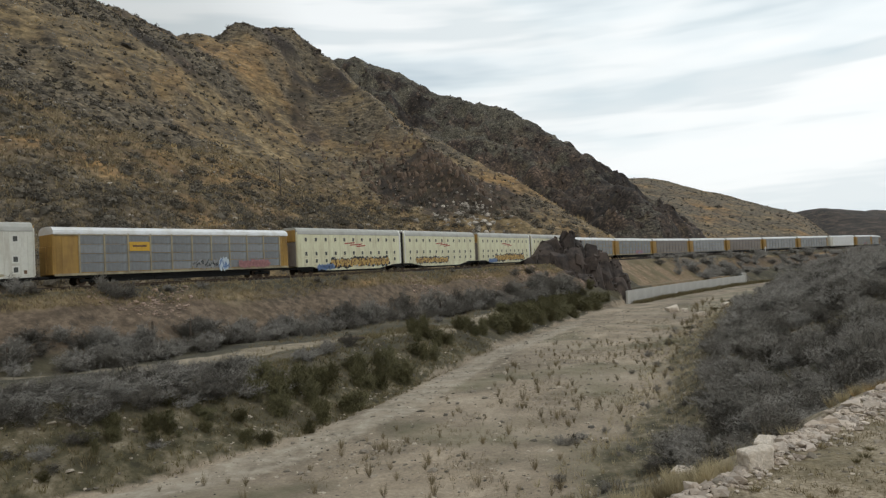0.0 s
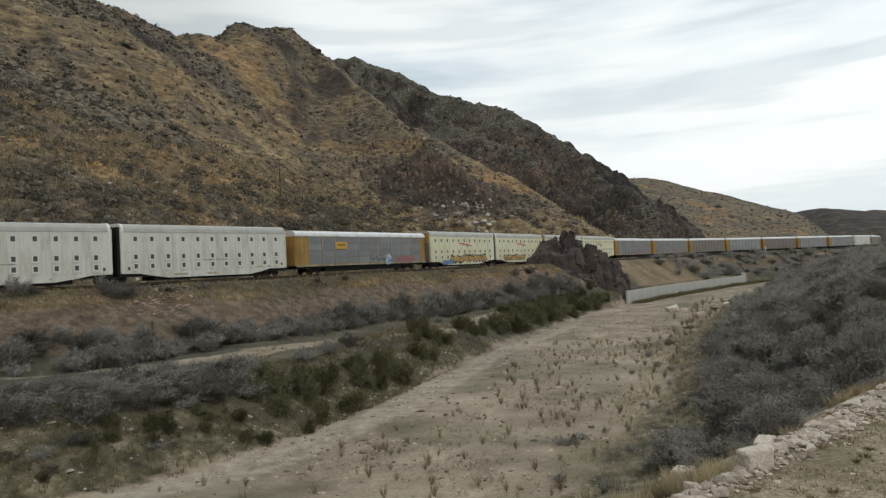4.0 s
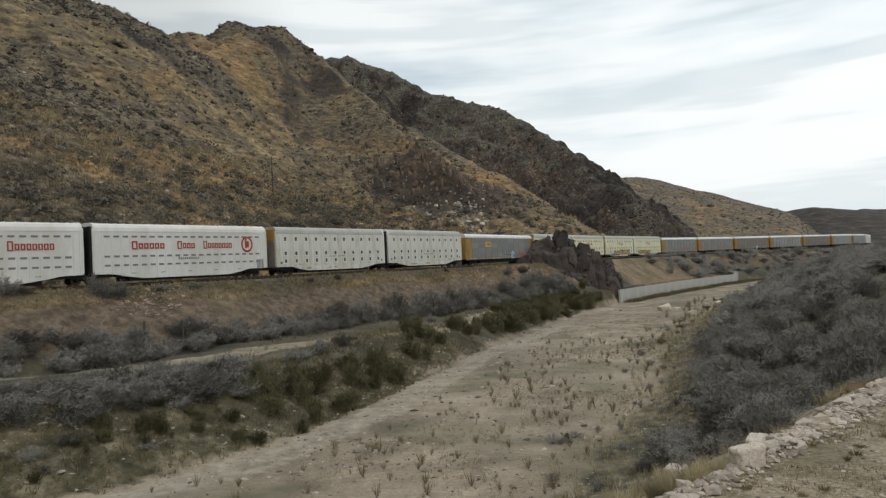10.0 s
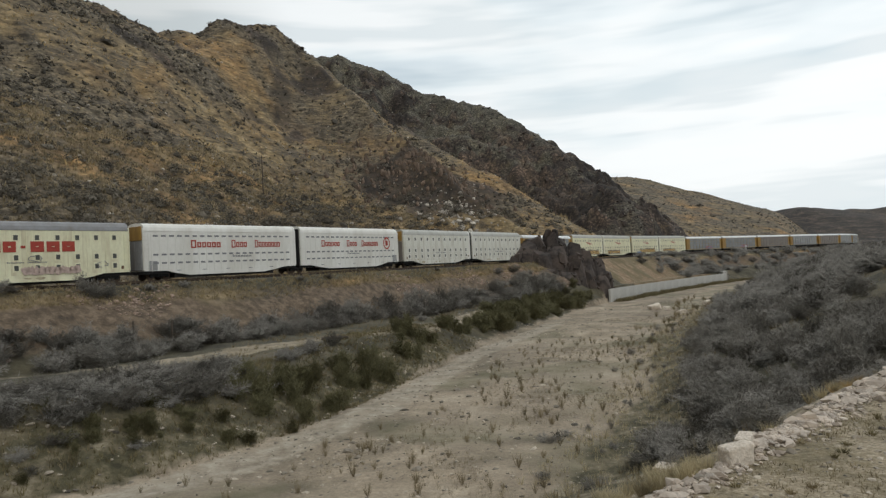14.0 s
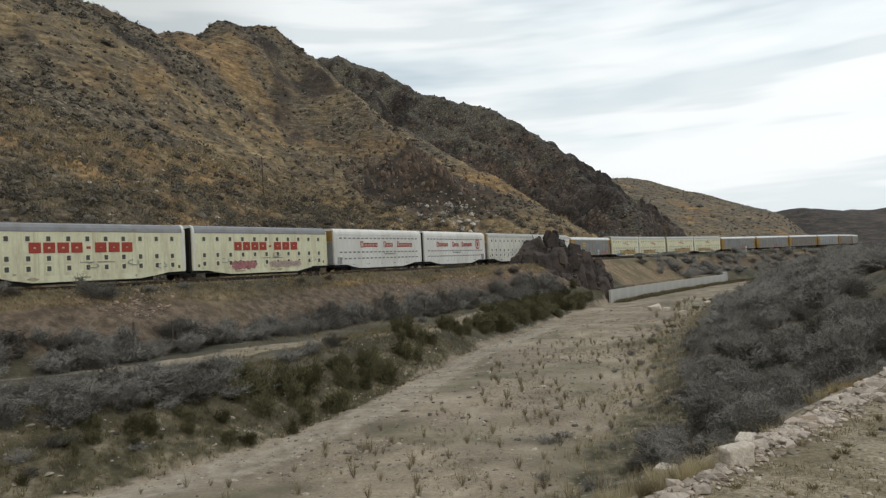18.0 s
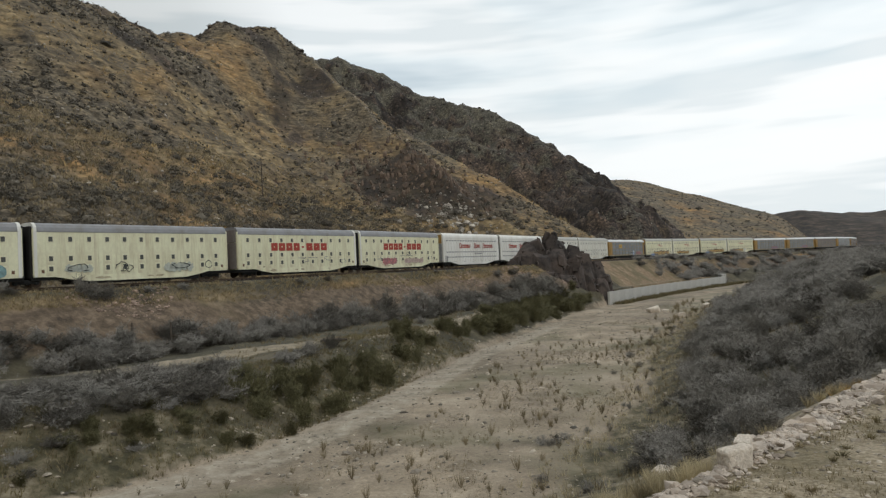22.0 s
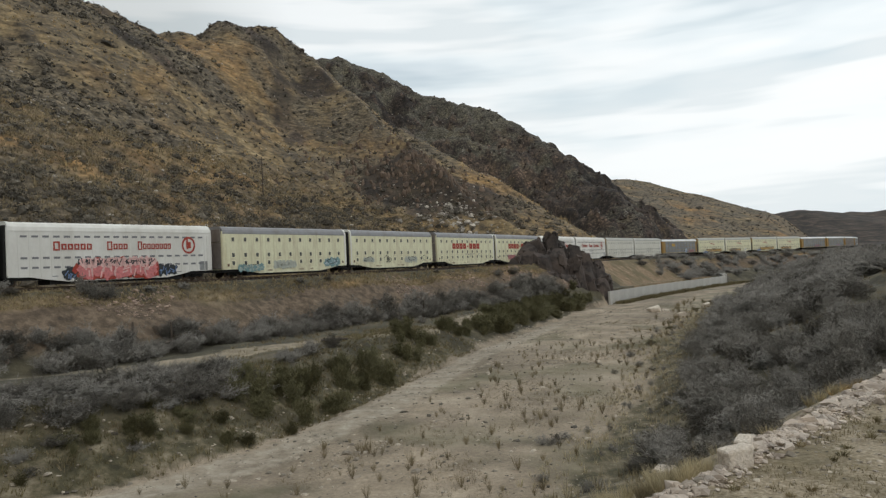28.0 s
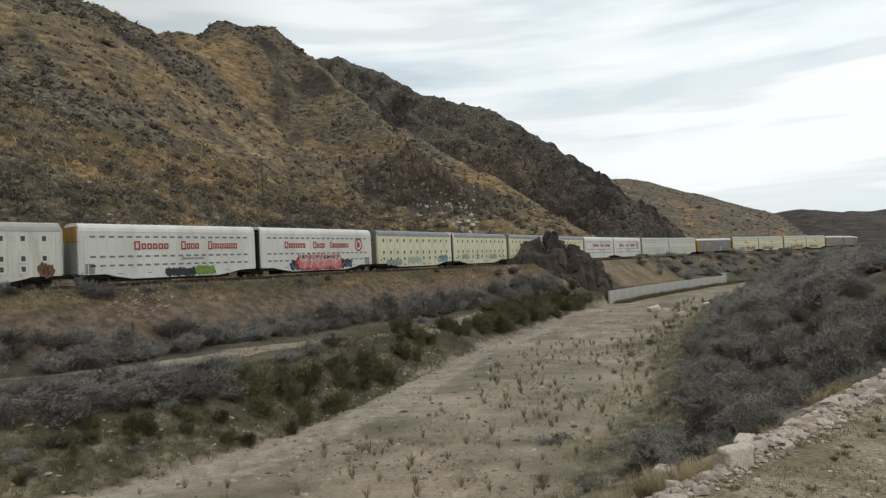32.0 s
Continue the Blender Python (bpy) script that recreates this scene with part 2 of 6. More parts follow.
    rock = mix(t, 0.9, rock, ramp(t, noise_tex(t, vec, 0.028, 4, 0.6), [(0.4, (0.36,) * 3), (0.5, (0.7,) * 3), (0.6, (1.1,) * 3)]), "MULTIPLY")
    bench = mix(t, 0.8, bench, ramp(t, mid, [(0.36, (0.5,) * 3), (0.5, (0.95,) * 3), (0.64, (1.35, 1.3, 1.15))]), "MULTIPLY")
    thick = ramp(t, fine, [(0.34, (0.035, 0.029, 0.022)), (0.5, (0.115, 0.094, 0.066)), (0.66, (0.25, 0.205, 0.145))])
    crumb = noise_tex(t, vec, 24.0, 5, 0.7)
    weedy = ramp(t, mid, [(0.38, (0.13, 0.115, 0.068)), (0.5, (0.22, 0.19, 0.125)), (0.62, (0.3, 0.255, 0.185))])
    track = ramp(t, fine, [(0.3, (0.3, 0.26, 0.2)), (0.7, (0.46, 0.405, 0.325))])
    path = ramp(t, fine, [(0.3, (0.17, 0.14, 0.095)), (0.7, (0.37, 0.31, 0.225))])
    pale = ramp(t, crumb, [(0.3, (0.15, 0.118, 0.074)), (0.5, (0.3, 0.242, 0.162)), (0.72, (0.54, 0.465, 0.36))])
    pale = mix(t, ramp(t, noise_tex(t, vec, 1.6, 5, 0.65), [(0.42, (0, 0, 0)), (0.58, (0.8,) * 3)]), pale, ramp(t, grit, [(0.35, (0.085, 0.068, 0.035)), (0.65, (0.23, 0.185, 0.105))]))
    streak = ramp(t, noise_tex(t, vec, 0.42, 5, 0.68, (0.75, 0.75, 2.2)), [(0.36, (0.28,) * 3), (0.47, (0.8,) * 3), (0.55, (1.1,) * 3), (0.66, (1.6, 1.55, 1.45))])
    grass, thick = mix(t, 0.85, grass, streak, "MULTIPLY"), mix(t, 0.85, thick, streak, "MULTIPLY")
    verge = ramp(t, noise_tex(t, vec, 0.8, 6, 0.7), [(0.36, (0.04, 0.035, 0.018)), (0.47, (0.088, 0.077, 0.042)), (0.56, (0.155, 0.128, 0.08)), (0.66, (0.27, 0.23, 0.16))])
    col = grass
    clay = ramp(t, fine, [(0.3, (0.13, 0.092, 0.055)), (0.5, (0.24, 0.166, 0.1)), (0.7, (0.37, 0.27, 0.18))])
    clay = mix(t, ramp(t, mid, [(0.44, (0.85,) * 3), (0.55, (0, 0, 0))]), clay, (0.125, 0.1, 0.05))
    dull = ramp(t, mid, [(0.34, (0.042, 0.037, 0.025)), (0.5, (0.085, 0.074, 0.046)), (0.66, (0.145, 0.12, 0.08))])
    dull = mix(t, 0.8, dull, ramp(t, fine, [(0.28, (0.5,) * 3), (0.5, (0.95,) * 3), (0.72, (1.4,) * 3)]), "MULTIPLY")
    for name, c in (("scrubby", thick), ("dull", dull), ("red_soil", red), ("clay", clay), ("wash", wash), ("weedy", weedy), ("verge", verge), ("track", track), ("path", path), ("rock", rock), ("bench", bench), ("pale", pale)):
        edge = math_node(t, "ADD", attr(name), math_node(t, "MULTIPLY", math_node(t, "SUBTRACT", fine, 0.5), 0.7))
        col = mix(t, ramp(t, edge, [(0.35, (0, 0, 0)), (0.65, (1, 1, 1))] if name != "scrubby" else [(0.3, (0, 0, 0)), (1.0, (0.9,) * 3)]), col, c)
    t.links.new(col, bsdf.inputs["Base Color"])
    bsdf.inputs["Roughness"].default_value = 0.97
    b = node(t, "ShaderNodeBump", Strength=0.55, Distance=0.2)
    t.links.new(math_node(t, "ADD", fine, math_node(t, "MULTIPLY", grit, 0.3)), b.inputs["Height"])
    t.links.new(b.outputs[0], bsdf.inputs["Normal"])
    return m


# ---------------------------------------------------------------- building blocks
class Geo:
    """Collects vertices and faces of one mesh."""

    def __init__(self):
        self.v, self.f = [], []

    def add(self, verts, faces):
        k = len(self.v)
        self.v += [tuple(p) for p in verts]
        self.f += [tuple(i + k for i in q) for q in faces]
        return self

    def box(self, x, y, z, sx, sy, sz, m=None, bevel=0.0):
        hx, hy, hz = sx / 2, sy / 2, sz / 2
        if bevel:
            b, pts = bevel, []
            for dz, c in ((-hz, b), (-hz + b, 0), (hz - b, 0), (hz, b)):
                ex, ey = hx - c, hy - c
                pts += [(-ex, -ey + b, dz), (-ex + b, -ey, dz), (ex - b, -ey, dz), (ex, -ey + b, dz),
                        (ex, ey - b, dz), (ex - b, ey, dz), (-ex + b, ey, dz), (-ex, ey - b, dz)]
            faces = [tuple(range(7, -1, -1)), tuple(range(24, 32))]
            faces += [(8 * r + i, 8 * r + (i + 1) % 8, 8 * r + 8 + (i + 1) % 8, 8 * r + 8 + i) for r in range(3) for i in range(8)]
        else:
            pts = [(i * hx, j * hy, k * hz) for k in (-1, 1) for i, j in ((-1, -1), (1, -1), (1, 1), (-1, 1))]
            faces = [(3, 2, 1, 0), (4, 5, 6, 7), (0, 1, 5, 4), (1, 2, 6, 5), (2, 3, 7, 6), (3, 0, 4, 7)]
        pts = [Vector((x, y, z)) + (m @ Vector(p) if m else Vector(p)) for p in pts]
        return self.add(pts, faces)

    def tube(self, a, b, ra, rb, n=6):
        a, b = Vector(a), Vector(b)
        q = (b - a).to_track_quat("Z", "Y")
        ring = [Vector((math.cos(2 * math.pi * i / n), math.sin(2 * math.pi * i / n), 0)) for i in range(n)]
        pts = [a + q @ (r * ra) for r in ring] + [b + q @ (r * rb) for r in ring]
        return self.add(pts, [tuple(range(n - 1, -1, -1)), tuple(range(n, 2 * n))] + [(i, (i + 1) % n, n + (i + 1) % n, n + i) for i in range(n)])

    def mesh(self, name, mat, smooth=False):
        me = bpy.data.meshes.new(name)
        me.from_pydata(self.v, [], self.f)
        me.materials.append(MAT[mat] if isinstance(mat, str) else mat)
        if smooth:
            me.polygons.foreach_set("use_smooth", [True] * len(me.polygons))
        return me


def part(name, geo, mat, parent, label="", at=None, smooth=False):
    """One mesh object under a thing or a part; geo may be a mesh already made."""
    me = geo.mesh(name, mat, smooth) if isinstance(geo, Geo) else geo
    ob = new(name, me)
    ob.parent = parent
    if at is not None:
        ob.matrix_basis = at
    return tagged(ob, label)


def fast_mesh(name, verts, faces, mat, smooth=False):
    """A big mesh from arrays of points and of equal-sided faces."""
    me = bpy.data.meshes.new(name)
    k = faces.shape[1]
    me.vertices.add(len(verts))
    me.vertices.foreach_set("co", np.asarray(verts, np.float32).ravel())
    me.loops.add(faces.size)
    me.loops.foreach_set("vertex_index", faces.astype(np.int32).ravel())
    me.polygons.add(len(faces))
    me.polygons.foreach_set("loop_start", np.arange(0, faces.size, k, dtype=np.int32))
    me.polygons.foreach_set("use_smooth", np.full(len(faces), smooth))
    me.update(calc_edges=True)
    me.materials.append(MAT[mat] if isinstance(mat, str) else mat)
    return me


# ---------------------------------------------------------------- the lie of the land
def value_noise(x, y, seed):
    xi, yi = np.floor(x), np.floor(y)
    fx, fy = x - xi, y - yi
    fx, fy = fx * fx * fx * (fx * (6 * fx - 15) + 10), fy * fy * fy * (fy * (6 * fy - 15) + 10)

    def h(a, b):
        v = np.sin(a * 127.1 + b * 311.7 + seed * 74.7) * 43758.5453
        return v - np.floor(v)
    top = h(xi, yi) * (1 - fx) + h(xi + 1, yi) * fx
    low = h(xi, yi + 1) * (1 - fx) + h(xi + 1, yi + 1) * fx
    return (top * (1 - fy) + low * fy) * 2 - 1


def fbm(x, y, size, octaves=4, seed=1, gain=0.5):
    out, amp = 0, 1.0
    for i in range(octaves):
        out = out + amp * value_noise(x * 2 ** i / size + 13.7 * i, y * 2 ** i / size - 7.3 * i, seed + i)
        amp *= gain
    return out


def smooth(a, b, x):
    t = np.clip((x - a) / (b - a), 0, 1)
    return t * t * (3 - 2 * t)


# the railway's centre line: bends in 1/m at stations along it, laid from its start
BEND_AT = [-420, -160, -120, -60, 0, 60, 120, 180, 240, 300, 360, 420, 520]
BEND = [0, 0, .004, .0025, .001, -.0005, -.0029, -.0025, 0, .0034, .0031, 0, 0]
LINE_S = np.arange(-420, 2400, 2.0)
bend = np.interp(LINE_S, BEND_AT, BEND)
LINE_H = np.concatenate([[0], np.cumsum((bend[1:] + bend[:-1]))])
i0 = int(np.argmin(abs(LINE_S)))
LINE_H += radians(55.879) - LINE_H[i0]
LINE_X = np.concatenate([[0], np.cumsum(np.cos(LINE_H[:-1]) * 2)])
LINE_Y = np.concatenate([[0], np.cumsum(np.sin(LINE_H[:-1]) * 2)])
LINE_X += -5.067 - LINE_X[i0]
LINE_Y += 107.998 - LINE_Y[i0]


def rail_z(s):
    return -0.75 - 0.00794 * np.clip(s, -150, 480)


def on_line(s):
    return np.array([np.interp(s, LINE_S, LINE_X), np.interp(s, LINE_S, LINE_Y), rail_z(s)])


def beside(s, n, z=0.0):
    """A place at station s, n metres to the left of the line (its far side), z above the rail."""
    h = np.interp(s, LINE_S, LINE_H)
    p = on_line(s)
    return Vector((p[0] - math.sin(h) * n, p[1] + math.cos(h) * n, p[2] + z))


def from_line(x, y, pts):
    """Signed distance (left positive) from a polyline, and how far along it the nearest place is."""
    best, side, along, run = np.full(x.shape, 1e9), np.zeros(x.shape), np.zeros(x.shape), 0.0
    for (ax, ay), (bx, by) in zip(pts[:-1], pts[1:]):
        dx, dy = bx - ax, by - ay
        ln = math.hypot(dx, dy)
        u = np.clip(((x - ax) * dx + (y - ay) * dy) / ln ** 2, 0, 1)
        d = np.hypot(x - ax - u * dx, y - ay - u * dy)
        c = dx * (y - ay) - dy * (x - ax)
        near = d < best
        best, side, along = np.where(near, d, best), np.where(near, np.sign(c), side), np.where(near, run + u * ln, along)
        run += ln
    return best * side, along


RAIL_PTS = list(zip(LINE_X[:500:5], LINE_Y[:500:5])) + [(LINE_X[-1], LINE_Y[-1])]
WASH_LEFT = [(-190, -95), (-90, -28), (-45, 5), (-19, 25.5), (-14.6, 29.2), (-9.6, 35.6), (-5.6, 43.5), (-2.9, 51.6), (1.4, 65.6), (11.7, 89), (28.1, 125),
             (38.1, 143), (57.7, 168.8), (91.4, 208.8), (150, 256), (230, 322), (300, 420), (420, 640)]
WASH_RIGHT = [(-160, -110), (-50, -20), (-12, 11), (5.6, 25.5), (8.4, 32), (12.8, 41), (19.5, 57.5), (26.5, 73.5), (40, 100.5), (69.3, 153.8),
              (105, 192), (165, 238), (250, 310), (325, 410), (450, 640)]
PATH = [(-62, 33), (-43, 41.5), (-31, 47.4), (-25.3, 51.2), (-20.3, 53.8), (-16.2, 57), (-11.2, 60.3), (-6.5, 64), (-1.8, 70.5), (3.9, 80.7), (10, 94)]      # beaten strip on the terrace
SHOULDER = [(-60, -53.3), (1.62, 4.7), (5.25, 8.2), (30, 27), (75, 60), (160, 120), (420, 330)]

# ridges: crest line (x, y, z), fall per metre
RIDGES = [
    ([(-330, 60, 125), (-230, 140, 118), (-150, 205, 110), (-118, 218, 99), (-107.7, 226, 92), (-95, 245, 88.5), (-84, 255, 91), (-73.9, 265, 99.5), (-66, 272, 98.5), (-57.2, 280, 101.5),
      (-45, 285, 89.5), (-14.4, 240, 51), (-2.7, 222, 37.4), (8.5, 195, 21), (25.5, 172, 7)], 0.75),
    ([(-260, 460, 150), (-120, 430, 142), (-60.4, 410, 127), (-45, 400, 125), (-22, 390, 110.5), (6.3, 370, 91.5), (21, 355, 84), (33, 346, 77), (43, 337, 69), (50, 326, 59.5), (58.6, 310, 51), (67.5, 285, 33),
      (73.6, 258, 24), (74.6, 244, 14), (76, 236, 4)], 0.82),
    ([(-50, 640, 110), (60, 610, 92), (152, 600, 71), (202, 615, 62.5), (250, 630, 52), (300, 643, 36), (331, 649, 27.4), (385, 655, 16), (440, 660, -2)], 0.36),
    ([(500, 1550, 45), (761, 1500, 66), (837, 1500, 74), (984, 1500, 67), (1300, 1400, 85), (1700, 1000, 90)], 0.2),
]


# a fan of grassy scree at the foot of the dark ridge
SCREE = [(-8, 262, 52), (8, 282, 40), (26, 280, 31.5), (39.5, 266, 20.9), (50, 254, 13.4), (56, 244, 6.5), (60, 236, -1)]


def tent(x, y, crest, fall):
    best = np.full(x.shape, -1e9)
    for (ax, ay, az), (bx, by, bz) in zip(crest[:-1], crest[1:]):
        dx, dy = bx - ax, by - ay
        u = np.clip(((x - ax) * dx + (y - ay) * dy) / (dx * dx + dy * dy), 0, 1)
        d = np.hypot(x - ax - u * dx, y - ay - u * dy)
        best = np.maximum(best, az + u * (bz - az) - fall * np.maximum(d - 2, 0))
    return best


def face(x, y, n, foot, crest, fall):
    """A hillside that climbs from the foot of the railway shelf to its crest, and falls away behind it."""
    best, front, top, weight = np.full(x.shape, 1e9), np.zeros(x.shape), np.zeros(x.shape), np.zeros(x.shape)
    for (ax, ay, az), (bx, by, bz) in zip(crest[:-1], crest[1:]):
        dx, dy = bx - ax, by - ay
        ln = math.hypot(dx, dy)
        u = np.clip(((x - ax) * dx + (y - ay) * dy) / ln ** 2, 0, 1)
        d = np.hypot(x - ax - u * dx, y - ay - u * dy)
        near = d < best
        best = np.where(near, d, best)
        front = np.where(near, dx * (y - ay) - dy * (x - ax) < 0, front)
        w = ln / (d + 1) ** 4
        top, weight = top + w * (az + u * (bz - az)), weight + w
    top = top / weight
    up = np.maximum(n - 9, 0)
    share = up / (up + best + 0.1)
    return np.where(front > 0, foot + (top - foot) * share ** 1.05, top - fall * best)


# where the hillside is grey with scrub, and where bare golden grass shows: centre lines (x, y), width, weight
SCRUB_BANDS = [
    ([(-140, 165), (-108, 196), (-99, 212), (-87, 215)], 9, 0.9), ([(-85, 212), (-79, 206), (-73, 205), (-68, 210), (-61, 220)], 4.5, 1.0),
    ([(-82, 258), (-68, 263), (-57, 269), (-45, 283)], 7, 0.9), ([(-92, 138), (-76, 142), (-66, 150)], 13, 0.55),
    ([(-80, 108), (-66, 115), (-56, 122)], 11, 0.5), ([(-62, 213), (-55, 219)], 4, 0.5), ([(-52, 243), (-42, 249)], 7, 0.55),
    ([(-66, 84), (-47, 98), (-40, 125), (-30, 158), (-10, 176)], 8, 0.6), ([(-26, 216), (-16, 205)], 7, 0.6),
    ([(-100, 166), (-88, 176), (-82, 186)], 9, -0.8), ([(-80, 236), (-66, 232), (-56, 231)], 7, -0.9), ([(-54, 183), (-48, 220)], 11, -0.7),
    ([(-36, 230), (-28, 222)], 6, -0.6), ([(-14, 232), (-4, 219), (8, 197), (24, 174)], 4.5, -0.9), ([(12, 278), (38, 262), (54, 243)], 9, -0.5)]


def scrubby(x, y):
    v = 0.42 + 0.32 * smooth(380, 430, y) + 0.42 * fbm(x, y, 19, 4, 205, 0.6) + 0.25 * fbm(x, y, 5, 2, 215)
    for line, wide, weight in SCRUB_BANDS:
        v = v + weight * np.exp(-(from_line(x, y, line)[0] / wide) ** 2)
    return np.clip(v, 0, 1.2)


def wash_z(y):
    return -9 - 2 * np.clip((y - 25) / 150, 0, 1.6)


def land(x, y):
    """Height of the ground and its soil masks."""
    n, run = from_line(x, y, RAIL_PTS)
    s = run - 420
    zr = rail_z(s)
    dl, _ = from_line(x, y, WASH_LEFT)
    dr = -from_line(x, y, WASH_RIGHT)[0]
    de = from_line(x, y, SHOULDER)[0]
    zw = wash_z(y)
    rough = fbm(x, y, 9, 4, 3)
    small = fbm(x, y, 1.7, 3, 11)
    # camera side: bed, right bank and shoulder, left terrace and railway bank
    bed = zw + 0.18 * fbm(x, y, 6, 3, 21) + 0.05 * small
    walled = smooth(138, 144, y) * (1 - smooth(206, 212, y)) * (x > 30)
    dlw = dl + 0.9 * fbm(x, y, 7, 3, 31) * (1 - walled)
    terrace = zw + np.minimum(np.maximum(dlw, 0) * (0.55 + 7 * walled), 2.9 + 0.1 * walled) + 0.35 * rough * smooth(0.5, 5, dl) * (1 - walled)
    bank = zr - 0.38 - 0.7 * np.maximum(-n - 5.6 - 0.8 * fbm(x, y, 14, 3, 41), 0) + 0.25 * rough * smooth(4.5, 8, -n)
    left = np.maximum(bank, terrace)
    drw = dr + 1.5 * fbm(x, y, 10, 3, 51)
    rbank = zw + np.minimum(np.maximum(drw, 0) * 0.36, 6.6) + 0.5 * rough * smooth(1, 6, dr)
    flat = -1.72 + 0.05 * fbm(x, y, 2.2, 3, 61) - 0.6 * np.maximum(de, 0) + 0.1 * small * smooth(-0.3, 0.5, de)
    right = np.where(de < 0, np.maximum(flat, rbank * 0 - 1.9), np.maximum(rbank, flat))
    z = np.where(dl > 0, left, np.where(dr > 0, right, bed))
    # far side: railway shelf, then the hills
    shelf = zr - 0.5 + 0.06 * np.clip(n - 6, 0, 40) + 0.2 * rough * smooth(4, 9, n)
    gully = fbm(x, y, 55, 4, 71)
    ta = face(x + 2 * fbm(x, y, 30, 3, 81), y, n, shelf, *RIDGES[0])
    tb = tent(x + 2 * fbm(x, y, 26, 3, 91), y + 2 * fbm(x, y, 26, 3, 95), *RIDGES[1])
    hill_a = ta + 3.0 * gully * smooth(0, 40, 95 - ta) * smooth(4, 40, n) + 0.9 * fbm(x, y, 8, 4, 101, 0.6)
    # the dark ridge: benches and cliffs below a smooth crest, cut by ribs and clefts
    below = smooth(1, 13, np.abs(from_line(x, y, [p[:2] for p in RIDGES[1][0]])[0]))
    step = tb / 10 + 0.55 * fbm(x, y, 38, 3, 97)
    part_up = step - np.floor(step)
    cliff = smooth(0.25, 0.45, part_up) * (1 - smooth(0.75, 0.95, part_up))
    crag = np.abs(fbm(x, y, 17, 4, 111, 0.6))
    ribs = np.abs(fbm(x * 1.0 + y * 0.35, y * 0.3, 6, 3, 115, 0.6))
    hill_b = tb + ((0.3 + 0.7 * below) * (6.5 * (0.33 - crag) + 2.4 * (0.3 - ribs)) + 5.5 * below * (smooth(0.2, 0.85, part_up) - part_up)) * smooth(-5, 12, tb)
    tc = tent(x, y, *RIDGES[2]) + 1.5 * fbm(x, y, 40, 4, 121)
    td = tent(x, y, *RIDGES[3]) + 5 * fbm(x, y, 160, 4, 131)
    tc = shelf + (tc - shelf) * smooth(6, 50, n)
    fan = tent(x, y, SCREE, 0.6) + 0.8 * fbm(x, y, 9, 3, 125)
    hills = np.maximum(np.maximum(np.maximum(hill_a, hill_b), fan), np.maximum(tc, td))
    far = shelf + np.maximum(hills - shelf, 0) * smooth(5, 11, n)
    z = np.where(n > 0, far, z)
    z = np.where(y > 700, np.maximum(z, td), z)
    # beyond the valley, plain ground out to the horizon
    outcrop = smooth(0.25, 0.75, fbm(x, y, 26, 3, 141) + 1.3 * np.exp(-((x + 2) ** 2 + (y - 214) ** 2) / 420))
    crest = (1 - smooth(1.5, 7, hill_a - tent(x, y, RIDGES[0][0][2:11], 1.2))) * smooth(-0.5, 0.3, fbm(x, y, 18, 3, 191))
    outcrop = np.maximum(outcrop, crest)
    isb = (hill_b > hill_a) & (hill_b > tc) & (hill_b > fan) & (n > 4)
    masks = {
        "wash": np.where((dl < 0) & (dr < 0), 1.0, 0) * (n < 0) + 0.0,
        "bench": np.where(isb, 0.7 - 0.45 * cliff * below - 0.5 * smooth(60, 15, tb) + 0.55 * fbm(x, y, 13, 4, 155, 0.6), 0),
        "scrubby": np.where(n > 6, scrubby(x, y), 0),
        "rock": np.where(isb, 1.0, np.where(n > 8, 0.62 * outcrop * smooth(4, 14, ta), 0)) * (tb < 200) + 0.95 * smooth(800, 1000, np.hypot(x, y)),
        "red_soil": np.where((n < -7) & (dl > 0), smooth(6.6, 8.6, -n) * (0.75 + 0.3 * rough) * (1 - smooth(11.5, 14, -n)), 0),
        "dull": np.where(n < 0, 0.9 * smooth(11, 14, -n) * np.where(de < 1, 0, 1), 0) + np.where((n < 0) & (-n < 8), 0.7 * (1 - smooth(6, 8, -n)), 0),
        "clay": np.where((n < -5) & (dl > -1) & (s > 70) & (s < 132), 0.5 + 0.6 * fbm(x, y, 12, 3, 171) + 0.5 * smooth(128, 105, s), 0),
        "weedy": np.where((n < 0) & (dl < -3) & (dr < 1), 0.2 + 0.3 * smooth(-11, -2, dr) + 0.5 * fbm(x, y, 9, 3, 181), 0),
        "verge": np.where((n < 0) & (y > 15), smooth(-0.6, 0.3, dl) * (1 - smooth(3.4, 5.5, dl)) * (0.8 + 0.35 * fbm(x, y, 5, 3, 185)) * (1 - smooth(60, 85, y)), 0)
        + np.where((n < 0) & (dl < 0), 0.85 * smooth(-2.5, 0.5, dr) * (1 - smooth(2.5, 6, dr)) * (0.85 + 0.4 * fbm(x, y, 6, 3, 187)), 0),
        "track": np.where((n < 0) & (y > 20), 0.5 * smooth(-4.5, -3.0, dl) * smooth(0.3, -0.8, dl) * (1 - smooth(90, 130, y)), 0),
        "path": np.where((n < 0) & (dl > 4), (0.9 - 0.42 * smooth(-16, -26, x)) * (1 - smooth(0.9, 2.4, np.abs(from_line(x, y, PATH)[0]))), 0)
        + 0.9 * np.exp(-((x - 49) ** 2 + (y - 107) ** 2) / 40),
        "pale": np.where((de < 1.2) & (n < 0), 1.0 + 0.25 * fbm(x, y, 2.5, 3, 161), 0),
    }
    masks["wash"] = np.maximum(masks["wash"], np.where(n < 0, smooth(-1.5, 0.5, -np.maximum(dl, dr)) * 0.8, 0))
    return z, masks


def height(x, y):
    return float(land(np.array([float(x)]), np.array([float(y)]))[0][0])


